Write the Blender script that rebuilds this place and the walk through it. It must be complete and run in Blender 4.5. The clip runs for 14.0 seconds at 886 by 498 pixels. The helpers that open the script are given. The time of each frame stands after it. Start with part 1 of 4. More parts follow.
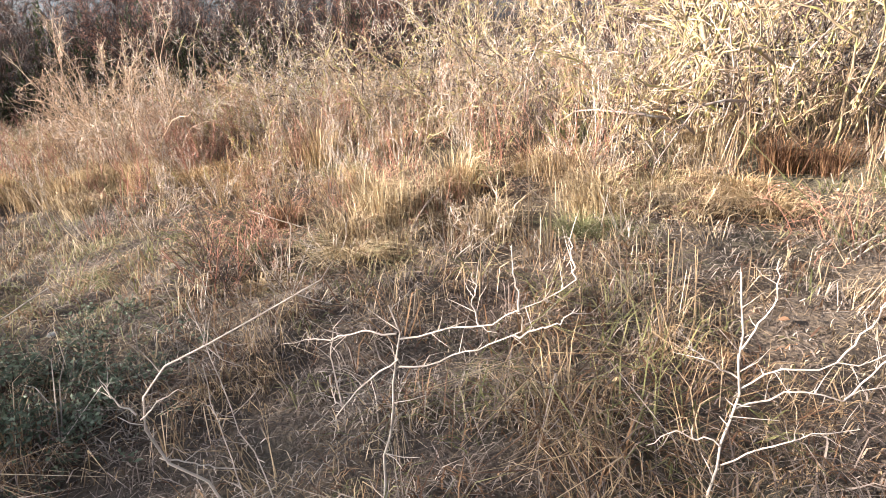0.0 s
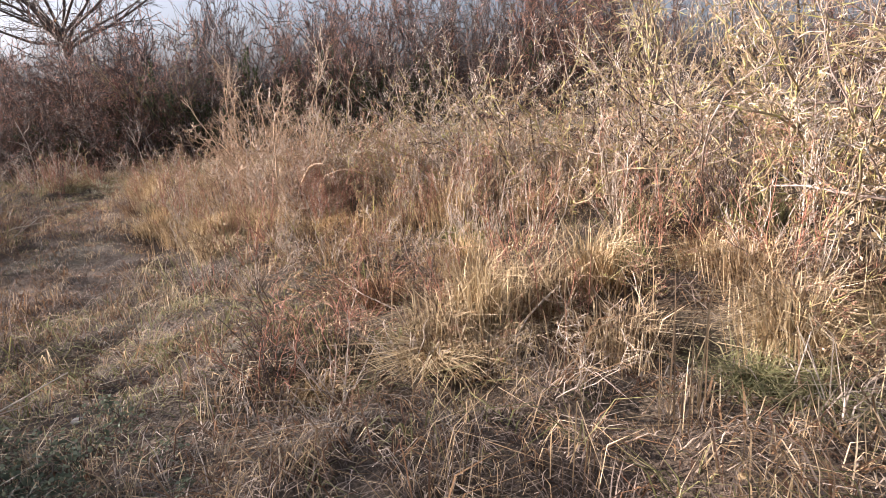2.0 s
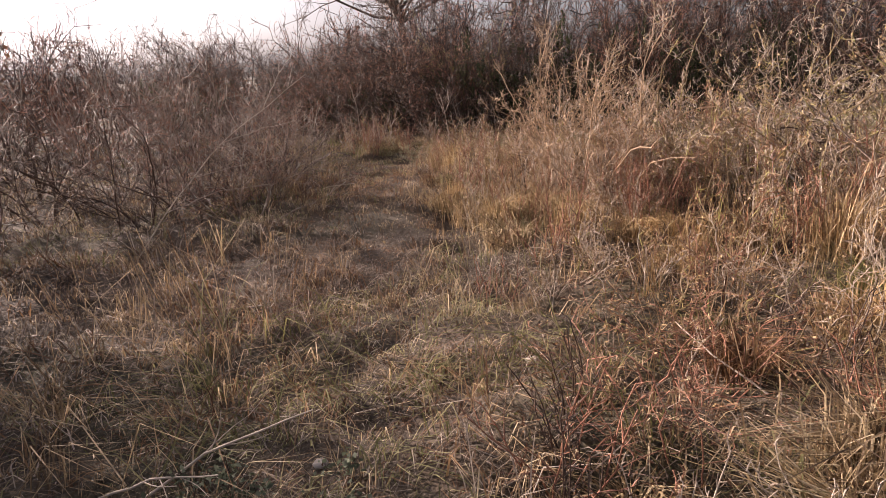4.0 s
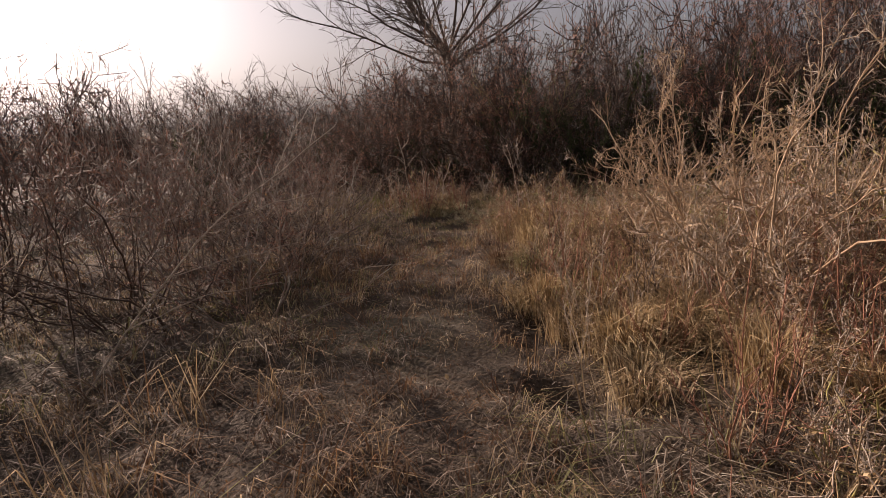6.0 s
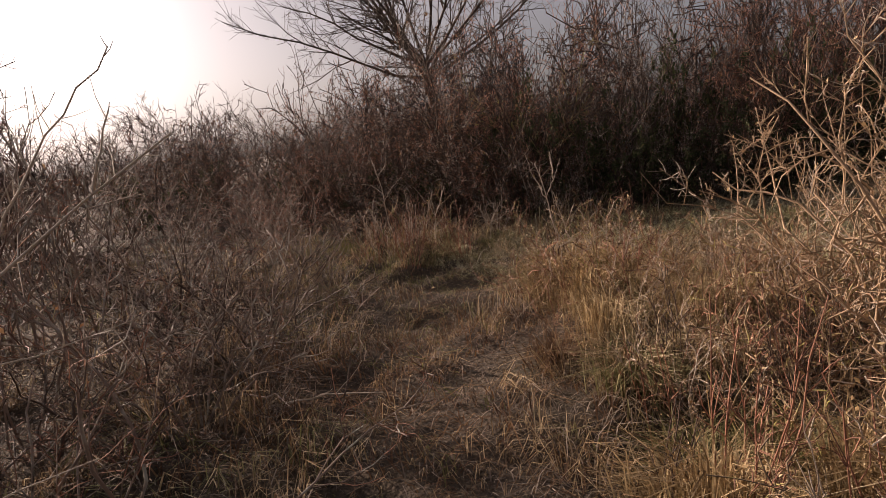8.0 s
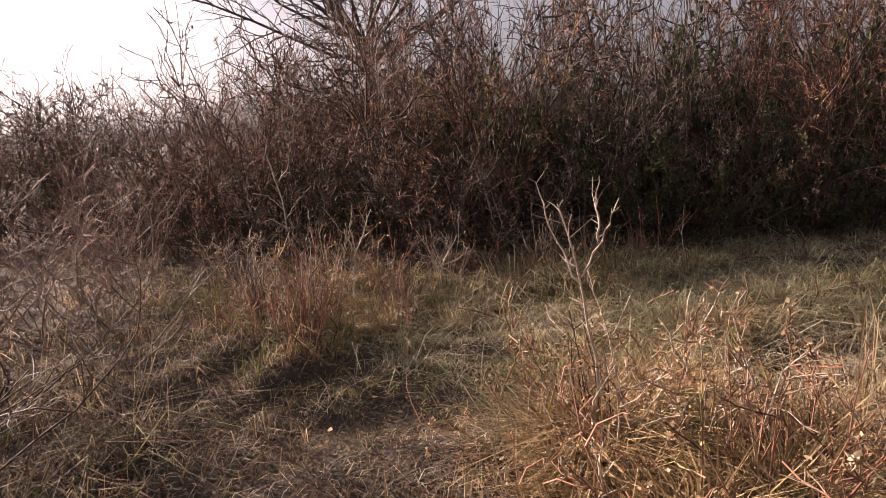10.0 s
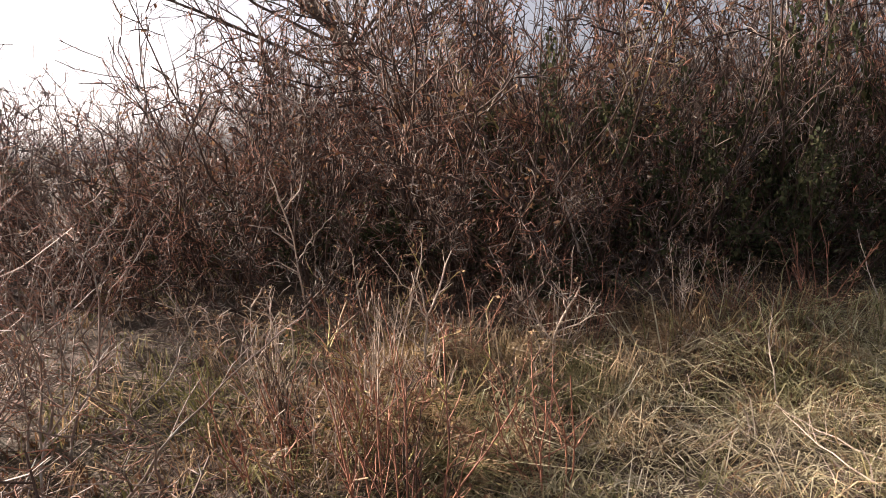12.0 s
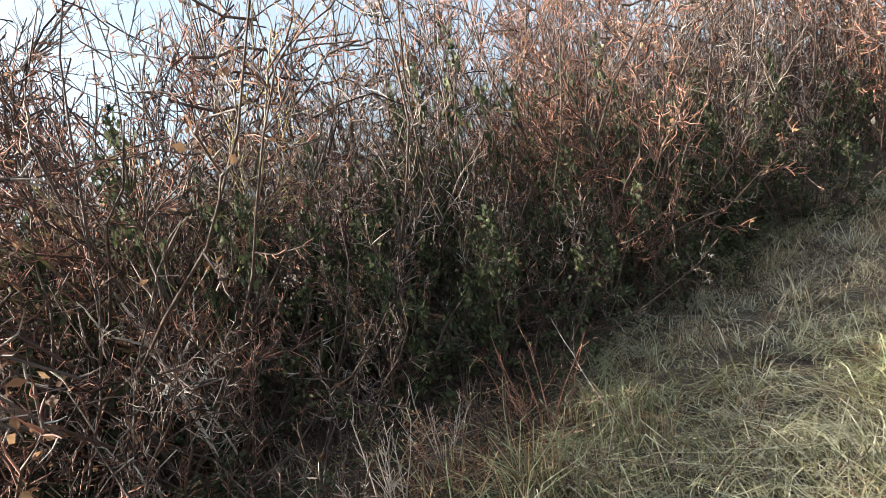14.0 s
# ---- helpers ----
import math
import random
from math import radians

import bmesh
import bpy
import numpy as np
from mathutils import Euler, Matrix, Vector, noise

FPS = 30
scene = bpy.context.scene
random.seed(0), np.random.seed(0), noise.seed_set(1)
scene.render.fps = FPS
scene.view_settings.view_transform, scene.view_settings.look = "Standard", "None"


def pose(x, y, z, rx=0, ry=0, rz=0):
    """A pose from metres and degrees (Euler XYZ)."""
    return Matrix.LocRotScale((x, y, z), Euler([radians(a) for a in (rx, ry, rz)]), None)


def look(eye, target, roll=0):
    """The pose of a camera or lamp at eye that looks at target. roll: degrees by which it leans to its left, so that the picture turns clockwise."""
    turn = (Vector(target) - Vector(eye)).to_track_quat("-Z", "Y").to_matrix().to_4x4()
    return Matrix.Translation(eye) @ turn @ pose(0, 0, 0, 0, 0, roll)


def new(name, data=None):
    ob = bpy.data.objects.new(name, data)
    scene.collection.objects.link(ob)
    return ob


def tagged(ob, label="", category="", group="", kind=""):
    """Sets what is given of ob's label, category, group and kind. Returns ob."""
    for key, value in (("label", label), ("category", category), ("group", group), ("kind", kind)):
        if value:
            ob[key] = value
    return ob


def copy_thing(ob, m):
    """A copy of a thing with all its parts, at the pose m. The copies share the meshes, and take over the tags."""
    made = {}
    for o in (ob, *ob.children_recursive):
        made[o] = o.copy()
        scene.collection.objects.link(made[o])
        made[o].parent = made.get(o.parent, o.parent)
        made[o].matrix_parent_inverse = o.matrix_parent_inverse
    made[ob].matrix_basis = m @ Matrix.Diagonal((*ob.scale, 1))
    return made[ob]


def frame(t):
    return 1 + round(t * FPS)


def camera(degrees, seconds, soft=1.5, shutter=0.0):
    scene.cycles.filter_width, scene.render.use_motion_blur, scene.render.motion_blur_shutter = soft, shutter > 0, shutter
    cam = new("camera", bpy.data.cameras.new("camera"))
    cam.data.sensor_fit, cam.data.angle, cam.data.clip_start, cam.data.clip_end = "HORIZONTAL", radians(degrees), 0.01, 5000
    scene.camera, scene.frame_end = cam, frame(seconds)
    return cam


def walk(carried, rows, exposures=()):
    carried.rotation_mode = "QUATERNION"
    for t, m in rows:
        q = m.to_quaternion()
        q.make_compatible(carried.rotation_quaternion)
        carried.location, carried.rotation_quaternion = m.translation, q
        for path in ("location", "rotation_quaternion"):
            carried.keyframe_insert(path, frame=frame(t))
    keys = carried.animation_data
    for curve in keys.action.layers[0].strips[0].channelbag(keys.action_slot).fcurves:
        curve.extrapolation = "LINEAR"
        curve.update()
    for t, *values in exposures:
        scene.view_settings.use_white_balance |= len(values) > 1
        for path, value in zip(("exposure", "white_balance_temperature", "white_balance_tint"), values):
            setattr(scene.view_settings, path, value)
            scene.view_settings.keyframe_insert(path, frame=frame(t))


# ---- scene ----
cam = camera(74.3, 14.0, soft=0.9)
PATH = [
    (0, (0.0, 0.0, 1.47), (-0.172, 1.871, 0.785), -2.6),
    (0.5, (0.106, 0.205, 1.577), (-0.115, 2.073, 0.897), -2.7),
    (1, (0.086, 0.577, 1.469), (-0.238, 2.444, 0.83), -2.9),
    (1.5, (0.073, 0.75, 1.589), (-0.456, 2.586, 0.998), -3.2),
    (2, (0.231, 1.112, 1.512), (-0.527, 2.882, 0.969), -2.5),
    (2.5, (0.257, 1.317, 1.524), (-0.751, 2.954, 0.973), -1.5),
    (3, (-0.008, 1.513, 1.485), (-1.225, 3.001, 0.934), -1.3),
    (3.5, (-0.327, 1.776, 1.597), (-1.699, 3.099, 0.99), -1.3),
    (4, (-0.689, 1.935, 1.41), (-2.173, 3.143, 0.827), -1.8),
    (4.2, (-0.925, 2.033, 1.397), (-2.421, 3.23, 0.824), -1.8),
    (6.3, (-2.674, 3.11, 1.44), (-4.289, 4.213, 1.017), -3.1),
    (6.5, (-2.902, 3.234, 1.425), (-4.518, 4.335, 1.006), -3.6),
    (7, (-3.539, 3.596, 1.39), (-5.146, 4.704, 0.952), -4.1),
    (7.5, (-4.15, 3.934, 1.348), (-5.744, 5.072, 0.944), -5.0),
    (8, (-4.631, 4.361, 1.339), (-6.207, 5.534, 0.968), -5.8),
    (8.2, (-4.863, 4.614, 1.299), (-6.434, 5.797, 0.936), -6.0),
    (10.3, (-7.179, 6.359, 1.384), (-8.615, 7.691, 0.978), -2.4),
    (10.5, (-7.418, 6.423, 1.409), (-8.857, 7.753, 1.01), -2.5),
    (11, (-7.871, 6.588, 1.321), (-9.307, 7.927, 0.943), -2.6),
    (11.5, (-8.323, 6.727, 1.359), (-9.726, 8.103, 0.986), -2.6),
    (12, (-8.778, 6.866, 1.283), (-10.145, 8.282, 0.926), -3.4),
    (12.5, (-9.027, 7.084, 1.28), (-10.28, 8.605, 0.94), -5.5),
    (13, (-9.235, 7.504, 1.356), (-10.228, 9.214, 1.058), -8.0),
    (13.4, (-9.403, 7.927, 1.306), (-10.171, 9.754, 1.04), -10.8),
    (13.5, (-9.424, 8.06, 1.321), (-10.142, 9.909, 1.067), -11.4),
    (13.6, (-9.468, 8.196, 1.339), (-10.115, 10.074, 1.108), -10.9),
    (14, (-9.474, 8.533, 1.408), (-9.823, 10.49, 1.189), -11.1),
]
walk(cam, [(t, look(eye, target, roll)) for t, eye, target, roll in PATH],
     exposures=[(0.0, 2.46, 5600, 12), (1.0, 2.33, 5650, 14), (2.0, 1.95, 5700, 18), (4.0, 1.42, 6350, 26), (6.3, 0.56, 6700, 25),
                (8.2, 0.58, 6800, 25), (10.3, 1.38, 6600, 28), (12.5, 1.68, 6200, 16), (13.2, 1.97, 5800, 7), (14.0, 2.56, 5550, 4)])

# ---- light ----
SUN_LEFT, SUN_UP = 105.0, 20.0      # degrees to the left of +y, degrees over the horizon
world = bpy.data.worlds.new("winter_sky")
scene.world = world
world.use_nodes = True
wt = world.node_tree
sky = wt.nodes.new("ShaderNodeTexSky")
sky.sky_type = "NISHITA"
sky.sun_disc = False
sky.sun_elevation = radians(SUN_UP)
sky.sun_rotation = radians(-SUN_LEFT)
sky.air_density, sky.dust_density, sky.ozone_density = 1.0, 5.0, 1.5
wt.nodes["Background"].inputs["Strength"].default_value = 0.062
haze = wt.nodes.new("ShaderNodeHueSaturation")      # thin winter haze takes the colour out of the low sky
haze.inputs["Saturation"].default_value = 0.36
wt.links.new(sky.outputs[0], haze.inputs["Color"])
wt.links.new(haze.outputs[0], wt.nodes["Background"].inputs[0])

sun = new("sun", bpy.data.lights.new("sun", "SUN"))
sun.data.energy, sun.data.angle, sun.data.color = 5.0, radians(0.6), (1.0, 0.84, 0.66)
toward = Vector((-math.sin(radians(SUN_LEFT)) * math.cos(radians(SUN_UP)),
                 math.cos(radians(SUN_LEFT)) * math.cos(radians(SUN_UP)), math.sin(radians(SUN_UP))))
sun.rotation_mode = "QUATERNION"
sun.rotation_quaternion = toward.to_track_quat("Z", "Y")
sun.location = toward * 60


# ---- materials ----
def material(name):
    m = bpy.data.materials.new(name)
    m.use_nodes = True
    return m, m.node_tree, m.node_tree.nodes["Principled BSDF"]


def node(t, kind, **values):
    n = t.nodes.new(kind)
    for key, value in values.items():
        n.inputs[key.replace("_", " ")].default_value = value
    return n


def ramp(t, source, stops):
    r = t.nodes.new("ShaderNodeValToRGB")
    while len(r.color_ramp.elements) < len(stops):
        r.color_ramp.elements.new(0.5)
    for e, (at, c) in zip(r.color_ramp.elements, stops):
        e.position, e.color = at, (*c, 1)
    t.links.new(source, r.inputs[0])
    return r.outputs[0]


def mix(t, fac, a, b, blend="MIX"):
    n = t.nodes.new("ShaderNodeMix")
    n.data_type, n.blend_type = "RGBA", blend
    for socket, value in ((n.inputs[0], fac), (n.inputs[6], a), (n.inputs[7], b)):
        if isinstance(value, (int, float)):
            socket.default_value = value
        elif isinstance(value, tuple):
            socket.default_value = (*value, 1)
        else:
            t.links.new(value, socket)
    return n.outputs[2]


def patches(t, scale, detail=3.0):
    """Noise in world metres, so that patches run on from one thing to the next."""
    g = t.nodes.new("ShaderNodeNewGeometry")
    n = node(t, "ShaderNodeTexNoise", Scale=scale, Detail=detail)
    t.links.new(g.outputs["Position"], n.inputs["Vector"])
    return n.outputs[0], g


def leafy(name, stops, patch, glow=0.3, rough=0.75, patch_scale=0.55):
    """Thin dry or green blades: a colour for each blade, patches over the meadow, light let through."""
    m, t, b = material(name)
    where, g = patches(t, patch_scale)
    colour = ramp(t, g.outputs["Random Per Island"], stops)
    spot = ramp(t, where, [(0.42, (0, 0, 0)), (0.62, (1, 1, 1))])
    colour = mix(t, spot, colour, patch, "MULTIPLY")
    fine, _ = patches(t, 90.0, 2.0)
    colour = mix(t, 0.35, colour, ramp(t, fine, [(0.3, (0.55, 0.5, 0.45)), (0.7, (1.15, 1.1, 1.0))]), "MULTIPLY")
    t.links.new(colour, b.inputs["Base Color"])
    b.inputs["Roughness"].default_value = rough
    b.inputs["Specular IOR Level"].default_value = 0.25
    tr = t.nodes.new("ShaderNodeBsdfTranslucent")
    t.links.new(colour, tr.inputs[0])
    ms = t.nodes.new("ShaderNodeMixShader")
    ms.inputs[0].default_value = glow
    t.links.new(b.outputs[0], ms.inputs[1])
    t.links.new(tr.outputs[0], ms.inputs[2])
    t.links.new(ms.outputs[0], t.nodes["Material Output"].inputs[0])
    return m


def bark(name, dark, light, spot=None, amount=0.5):
    """Bark with streaks, an own tone for each twig and, where given, crusts of lichen."""
    m, t, b = material(name)
    where, g = patches(t, 14.0, 5.0)
    own = ramp(t, g.outputs["Random Per Island"], [(0.0, dark), (1.0, light)])
    colour = mix(t, 0.6, own, ramp(t, where, [(0.3, (0.6, 0.56, 0.52)), (0.7, (1.25, 1.2, 1.15))]), "MULTIPLY")
    if spot:
        crust, _ = patches(t, 9.0, 4.0)
        colour = mix(t, ramp(t, crust, [(1 - amount - 0.08, (0, 0, 0)), (1 - amount + 0.08, (1, 1, 1))]), colour, spot)
    t.links.new(colour, b.inputs["Base Color"])
    b.inputs["Roughness"].default_value = 0.7
    b.inputs["Specular IOR Level"].default_value = 0.3
    bump = node(t, "ShaderNodeBump", Strength=0.5, Distance=0.004)
    t.links.new(where, bump.inputs["Height"])
    t.links.new(bump.outputs[0], b.inputs["Normal"])
    return m


def soil_material():
    m, t, b = material("thatch_soil")
    big, _ = patches(t, 0.7, 4.0)
    fine, _ = patches(t, 38.0, 6.0)
    colour = ramp(t, big, [(0.3, (0.045, 0.032, 0.022)), (0.5, (0.075, 0.055, 0.036)), (0.7, (0.062, 0.058, 0.032))])
    colour = mix(t, 0.8, colour, ramp(t, fine, [(0.3, (0.45, 0.42, 0.4)), (0.7, (1.5, 1.45, 1.35))]), "MULTIPLY")
    t.links.new(colour, b.inputs["Base Color"])
    b.inputs["Roughness"].default_value = 0.95
    bump = node(t, "ShaderNodeBump", Strength=1.0, Distance=0.03)
    t.links.new(fine, bump.inputs["Height"])
    t.links.new(bump.outputs[0], b.inputs["Normal"])
    return m


SOIL = soil_material()
STRAW = leafy("straw", [(0.0, (0.10, 0.07, 0.045)), (0.35, (0.30, 0.225, 0.14)), (0.75, (0.52, 0.41, 0.25)), (1.0, (0.68, 0.58, 0.42))],
              (0.88, 0.78, 0.68))
GOLD = leafy("golden_straw", [(0.0, (0.20, 0.14, 0.075)), (0.45, (0.43, 0.325, 0.18)), (0.8, (0.59, 0.475, 0.29)), (1.0, (0.74, 0.64, 0.46))], (1.0, 0.9, 0.78))
THATCH = leafy("grey_thatch", [(0.0, (0.06, 0.048, 0.038)), (0.4, (0.19, 0.155, 0.125)), (0.8, (0.35, 0.30, 0.245)), (1.0, (0.56, 0.49, 0.41))], (0.82, 0.72, 0.68), 0.2)
# pale of its own, and lightened further for the sun the hedge keeps off
PALE_GRASS = leafy("pale_grass", [(0.0, (0.22, 0.195, 0.12)), (0.4, (0.43, 0.395, 0.26)), (0.8, (0.60, 0.56, 0.40)), (1.0, (0.75, 0.71, 0.56))], (0.85, 0.92, 0.7), 0.3)
GREEN = leafy("green_grass", [(0.0, (0.10, 0.105, 0.045)), (0.5, (0.20, 0.195, 0.09)), (1.0, (0.38, 0.345, 0.19))], (0.9, 0.9, 0.7), 0.35)
DEAD_LEAF = leafy("dead_leaf", [(0.0, (0.09, 0.052, 0.034)), (0.5, (0.17, 0.10, 0.06)), (1.0, (0.32, 0.21, 0.115))], (0.9, 0.8, 0.7))
LIVE_LEAF = leafy("live_leaf", [(0.0, (0.035, 0.045, 0.022)), (0.6, (0.07, 0.085, 0.04)), (1.0, (0.16, 0.16, 0.085))], (0.9, 0.9, 0.8))
SAGE = leafy("sage_leaf", [(0.0, (0.07, 0.085, 0.055)), (0.6, (0.13, 0.155, 0.10)), (1.0, (0.24, 0.27, 0.19))], (0.9, 0.9, 0.85))
BARK_BROWN = bark("brown_bark", (0.032, 0.022, 0.017), (0.115, 0.078, 0.058))
BARK_GREY = bark("grey_bark", (0.10, 0.073, 0.060), (0.36, 0.285, 0.235), (0.42, 0.42, 0.36), 0.38)
BARK_LICHEN = bark("lichen_bark", (0.14, 0.105, 0.07), (0.33, 0.25, 0.15), (0.36, 0.33, 0.10), 0.42)
BARK_RED = bark("red_twig", (0.085, 0.04, 0.029), (0.44, 0.22, 0.145))
BARK_TAN = bark("tan_twig", (0.20, 0.135, 0.085), (0.50, 0.37, 0.24))
BARK_PALE = bark("pale_twig", (0.30, 0.25, 0.20), (0.55, 0.48, 0.40))
BARK_TREE = bark("tree_bark", (0.06, 0.048, 0.04), (0.13, 0.105, 0.085))


# ---- shaping ----
def mesh_of(name, verts, faces_by_size, mat):
    """One mesh from arrays: vertices and lists of faces of equal size."""
    me = bpy.data.meshes.new(name)
    verts = np.asarray(verts, np.float32)
    loops = np.concatenate([f.reshape(-1) for f in faces_by_size]).astype(np.int32)
    sizes = np.concatenate([np.full(len(f), f.shape[1]) for f in faces_by_size]).astype(np.int32)
    me.vertices.add(len(verts))
    me.vertices.foreach_set("co", verts.reshape(-1))
    me.loops.add(len(loops))
    me.loops.foreach_set("vertex_index", loops)
    me.polygons.add(len(sizes))
    me.polygons.foreach_set("loop_start", np.concatenate([[0], np.cumsum(sizes)[:-1]]).astype(np.int32))
    me.polygons.foreach_set("use_smooth", np.ones(len(sizes), bool))
    me.update(calc_edges=True)
    me.materials.append(mat)
    return me


def part(name, me, parent, label="", kind=""):
    ob = new(name, me)
    ob.parent = parent
    return tagged(ob, label=label, kind=kind)


def unit(v):
    return v / np.maximum(np.linalg.norm(v, axis=-1, keepdims=True), 1e-9)


def tubes(points, radii, sides=3):
    """Round twigs along many lines at once: points (n, k, 3), radii (n, k)."""
    n, k, _ = points.shape
    along = unit(np.gradient(points, axis=1))
    side = unit(np.cross(along, np.array([0.31, 0.17, 0.93])) + 1e-6)
    up = np.cross(along, side)
    a = np.arange(sides) * 2 * math.pi / sides
    ring = side[:, :, None] * np.cos(a)[:, None] + up[:, :, None] * np.sin(a)[:, None]
    verts = points[:, :, None] + ring * radii[:, :, None, None]
    base = (np.arange(n) * k * sides)[:, None, None] + (np.arange(k - 1) * sides)[None, :, None]
    i = np.arange(sides)
    j = (i + 1) % sides
    quads = np.stack([base + i, base + j, base + sides + j, base + sides + i], -1)
    return verts.reshape(-1, 3), quads.reshape(-1, 4)


def join(*pieces):
    verts, faces, at = [], [], 0
    for v, f in pieces:
        verts.append(v)
        faces.append(f + at)
        at += len(v)
    return np.concatenate(verts), np.concatenate(faces)


def grow(rng, start, way, length, k, wobble, lift):
    """Lines that grow from their starts, wander and turn up (or down)."""
    p, d, out = start.copy(), unit(way), [start.copy()]
    for _ in range(k - 1):
        d = unit(d + rng.normal(0, wobble, d.shape) + np.array([0, 0, 1.0]) * np.asarray(lift).reshape(-1, 1))
        p = p + d * (length / (k - 1))[:, None]
        out.append(p.copy())
    return np.stack(out, 1)


def shoots(rng, lines, radii, each, low, high, spread, length, shrink=0.55):
    """Starts, ways, lengths and radii of side shoots on lines."""
    n, k, _ = lines.shape
    who = np.repeat(np.arange(n), each)
    u = rng.uniform(low, high, len(who)) * (k - 1)
    i = np.minimum(u.astype(int), k - 2)
    f = (u - i)[:, None]
    start = lines[who, i] * (1 - f) + lines[who, i + 1] * f
    along = unit(lines[who, i + 1] - lines[who, i])
    sideways = unit(np.cross(along, rng.normal(0, 1, along.shape)))
    a = rng.uniform(*spread, len(who))[:, None]
    way = along * np.cos(a) + sideways * np.sin(a)
    total = np.linalg.norm(lines[:, -1] - lines[:, 0], axis=1)[who]
    return start, way, total * rng.uniform(*length, len(who)) * (1.15 - 0.6 * u / (k - 1)), radii[who, i] * shrink


def taper(r, k, tip=0.35):
    return r[:, None] * np.linspace(1, tip, k)[None]


def blades(rng, base, height, width, lean, droop, way=None):
    """Grass blades that rise, lean and droop at the tip: a quad and a tip each."""
    n = len(base)
    a = rng.uniform(0, 2 * math.pi, n) if way is None else way
    out = np.stack([np.cos(a), np.sin(a), np.zeros(n)], -1)
    b = a + rng.uniform(0.6, 2.5, n)
    wide = np.stack([np.cos(b), np.sin(b), np.zeros(n)], -1) * width[:, None] * 0.5
    up = np.array([0, 0, 1.0])
    mid = base + up * (height * 0.6)[:, None] + out * (lean * height * 0.4)[:, None]
    tip = base + up * (height * (1 - droop))[:, None] + out * ((lean + droop) * height)[:, None]
    v = np.stack([base - wide, base + wide, mid + wide * 0.8, mid - wide * 0.8, tip], 1)
    o = np.arange(n)[:, None] * 5
    return v.reshape(-1, 3), o + np.array([[0, 1, 2, 3]]), o + np.array([[3, 2, 4]])


def leaves(rng, at, size):
    """Small folded leaves: two triangles pairs round a midrib."""
    n = len(at)
    d = unit(rng.normal(0, 1, (n, 3)))
    s = unit(np.cross(d, rng.normal(0, 1, (n, 3))))
    up = np.cross(d, s)
    z = size[:, None]
    v = np.stack([at, at + d * z * 0.5 + s * z * 0.32 + up * z * 0.1, at + d * z, at + d * z * 0.5 - s * z * 0.32 + up * z * 0.1], 1)
    o = np.arange(n)[:, None] * 4
    return v.reshape(-1, 3), np.concatenate([o + np.array([[0, 1, 2]]), o + np.array([[0, 2, 3]])])


# dents with thinned grass, shaped in where pockets of shade lie between tussocks
HOLLOWS = [(0.0, 4.12), (0.2, 4.15), (0.4, 4.2), (0.15, 4.0), (-0.3, 3.95), (-1.9, 4.25), (-0.6, 3.95), (-0.25, 4.12), (1.0, 4.5), (1.35, 4.4), (0.35, 5.35), (-2.9, 4.7), (-1.5, 3.35), (-5.25, 5.75), (2.2, 4.35), (-0.45, 4.35), (-0.1, 4.3), (0.15, 4.35), (-0.1, 3.9), (-0.75, 3.5), (-3.3, 4.6), (-6.0, 6.6), (-4.4, 5.3)]


def hollow(x, y):
    """How deep in a hollow, from 0 to 1."""
    deep = np.zeros_like(np.asarray(x, float))
    for hx, hy in HOLLOWS:
        deep = np.maximum(deep, np.exp(-((x - hx) ** 2 + 1.6 * (y - hy) ** 2) / 0.085))
    return deep


def ground_z(x, y):
    """The meadow: level where the path runs, rising gently towards the pale thicket, with low swells and humps."""
    x, y = np.asarray(x, float), np.asarray(y, float)
    v = np.minimum(0.866 * x + 0.5 * y, 7.0) + 1.0
    rise = 0.105 * (np.sqrt(v * v + 1) + v) / 2 - 0.1267
    z = 0.03 * np.sin(0.9 * x + 0.4) * np.cos(0.7 * y + 1.1) + 0.025 * np.sin(2.3 * x + 1.7 * y) + 0.02 * np.sin(3.9 * x - 2.8 * y + 0.6)
    wx = x + 0.45 * np.sin(1.7 * y + 0.5) + 0.25 * np.sin(2.9 * x + 1.3 * y)
    wy = y + 0.45 * np.sin(1.9 * x + 2.1) + 0.25 * np.sin(2.3 * y - 1.7 * x)
    rough = 0.35 + 0.65 * (0.5 + 0.5 * np.sin(1.3 * x + 0.7 * y) * np.sin(0.8 * x - 1.6 * y + 1.0))
    z = z + rough * (0.055 * np.sin(6.1 * wx + 2.1 * wy) * np.sin(2.6 * wx - 5.3 * wy + 0.7) + 0.03 * np.sin(10.3 * wx - 4.1 * wy) * np.sin(3.7 * wx + 8.9 * wy))
    return rise + z * np.clip((60 - np.hypot(x, y)) / 30, 0, 1) - 0.19 * hollow(x, y)


# ---- ground ----
def ground():
    far = np.array([40, 60, 120, 300, 900, 2500.0])
    ax = np.concatenate([-far[::-1], np.arange(-30, -13, 0.5), np.arange(-13, 4, 0.11), np.arange(4, 30.1, 0.5), far])
    ay = np.concatenate([-far[::-1], np.arange(-30, 0, 0.5), np.arange(0, 13, 0.11), np.arange(13, 30.1, 0.5), far])
    gx, gy = np.meshgrid(ax, ay, indexing="ij")
    v = np.stack([gx, gy, ground_z(gx, gy)], -1).reshape(-1, 3)
    n = len(ay)
    i = (np.arange(len(ax) - 1)[:, None] * n + np.arange(n - 1)[None]).reshape(-1, 1)
    ob = new("ground", mesh_of("ground", v, [i + np.array([[0, n, n + 1, 1]])], SOIL))
    return tagged(ob, "brown meadow soil covered with matted dry thatch", "ground", kind="structure")


ground()


# ---- shrubs ----
TOP = {}      # the height that each kind of shrub reaches as built


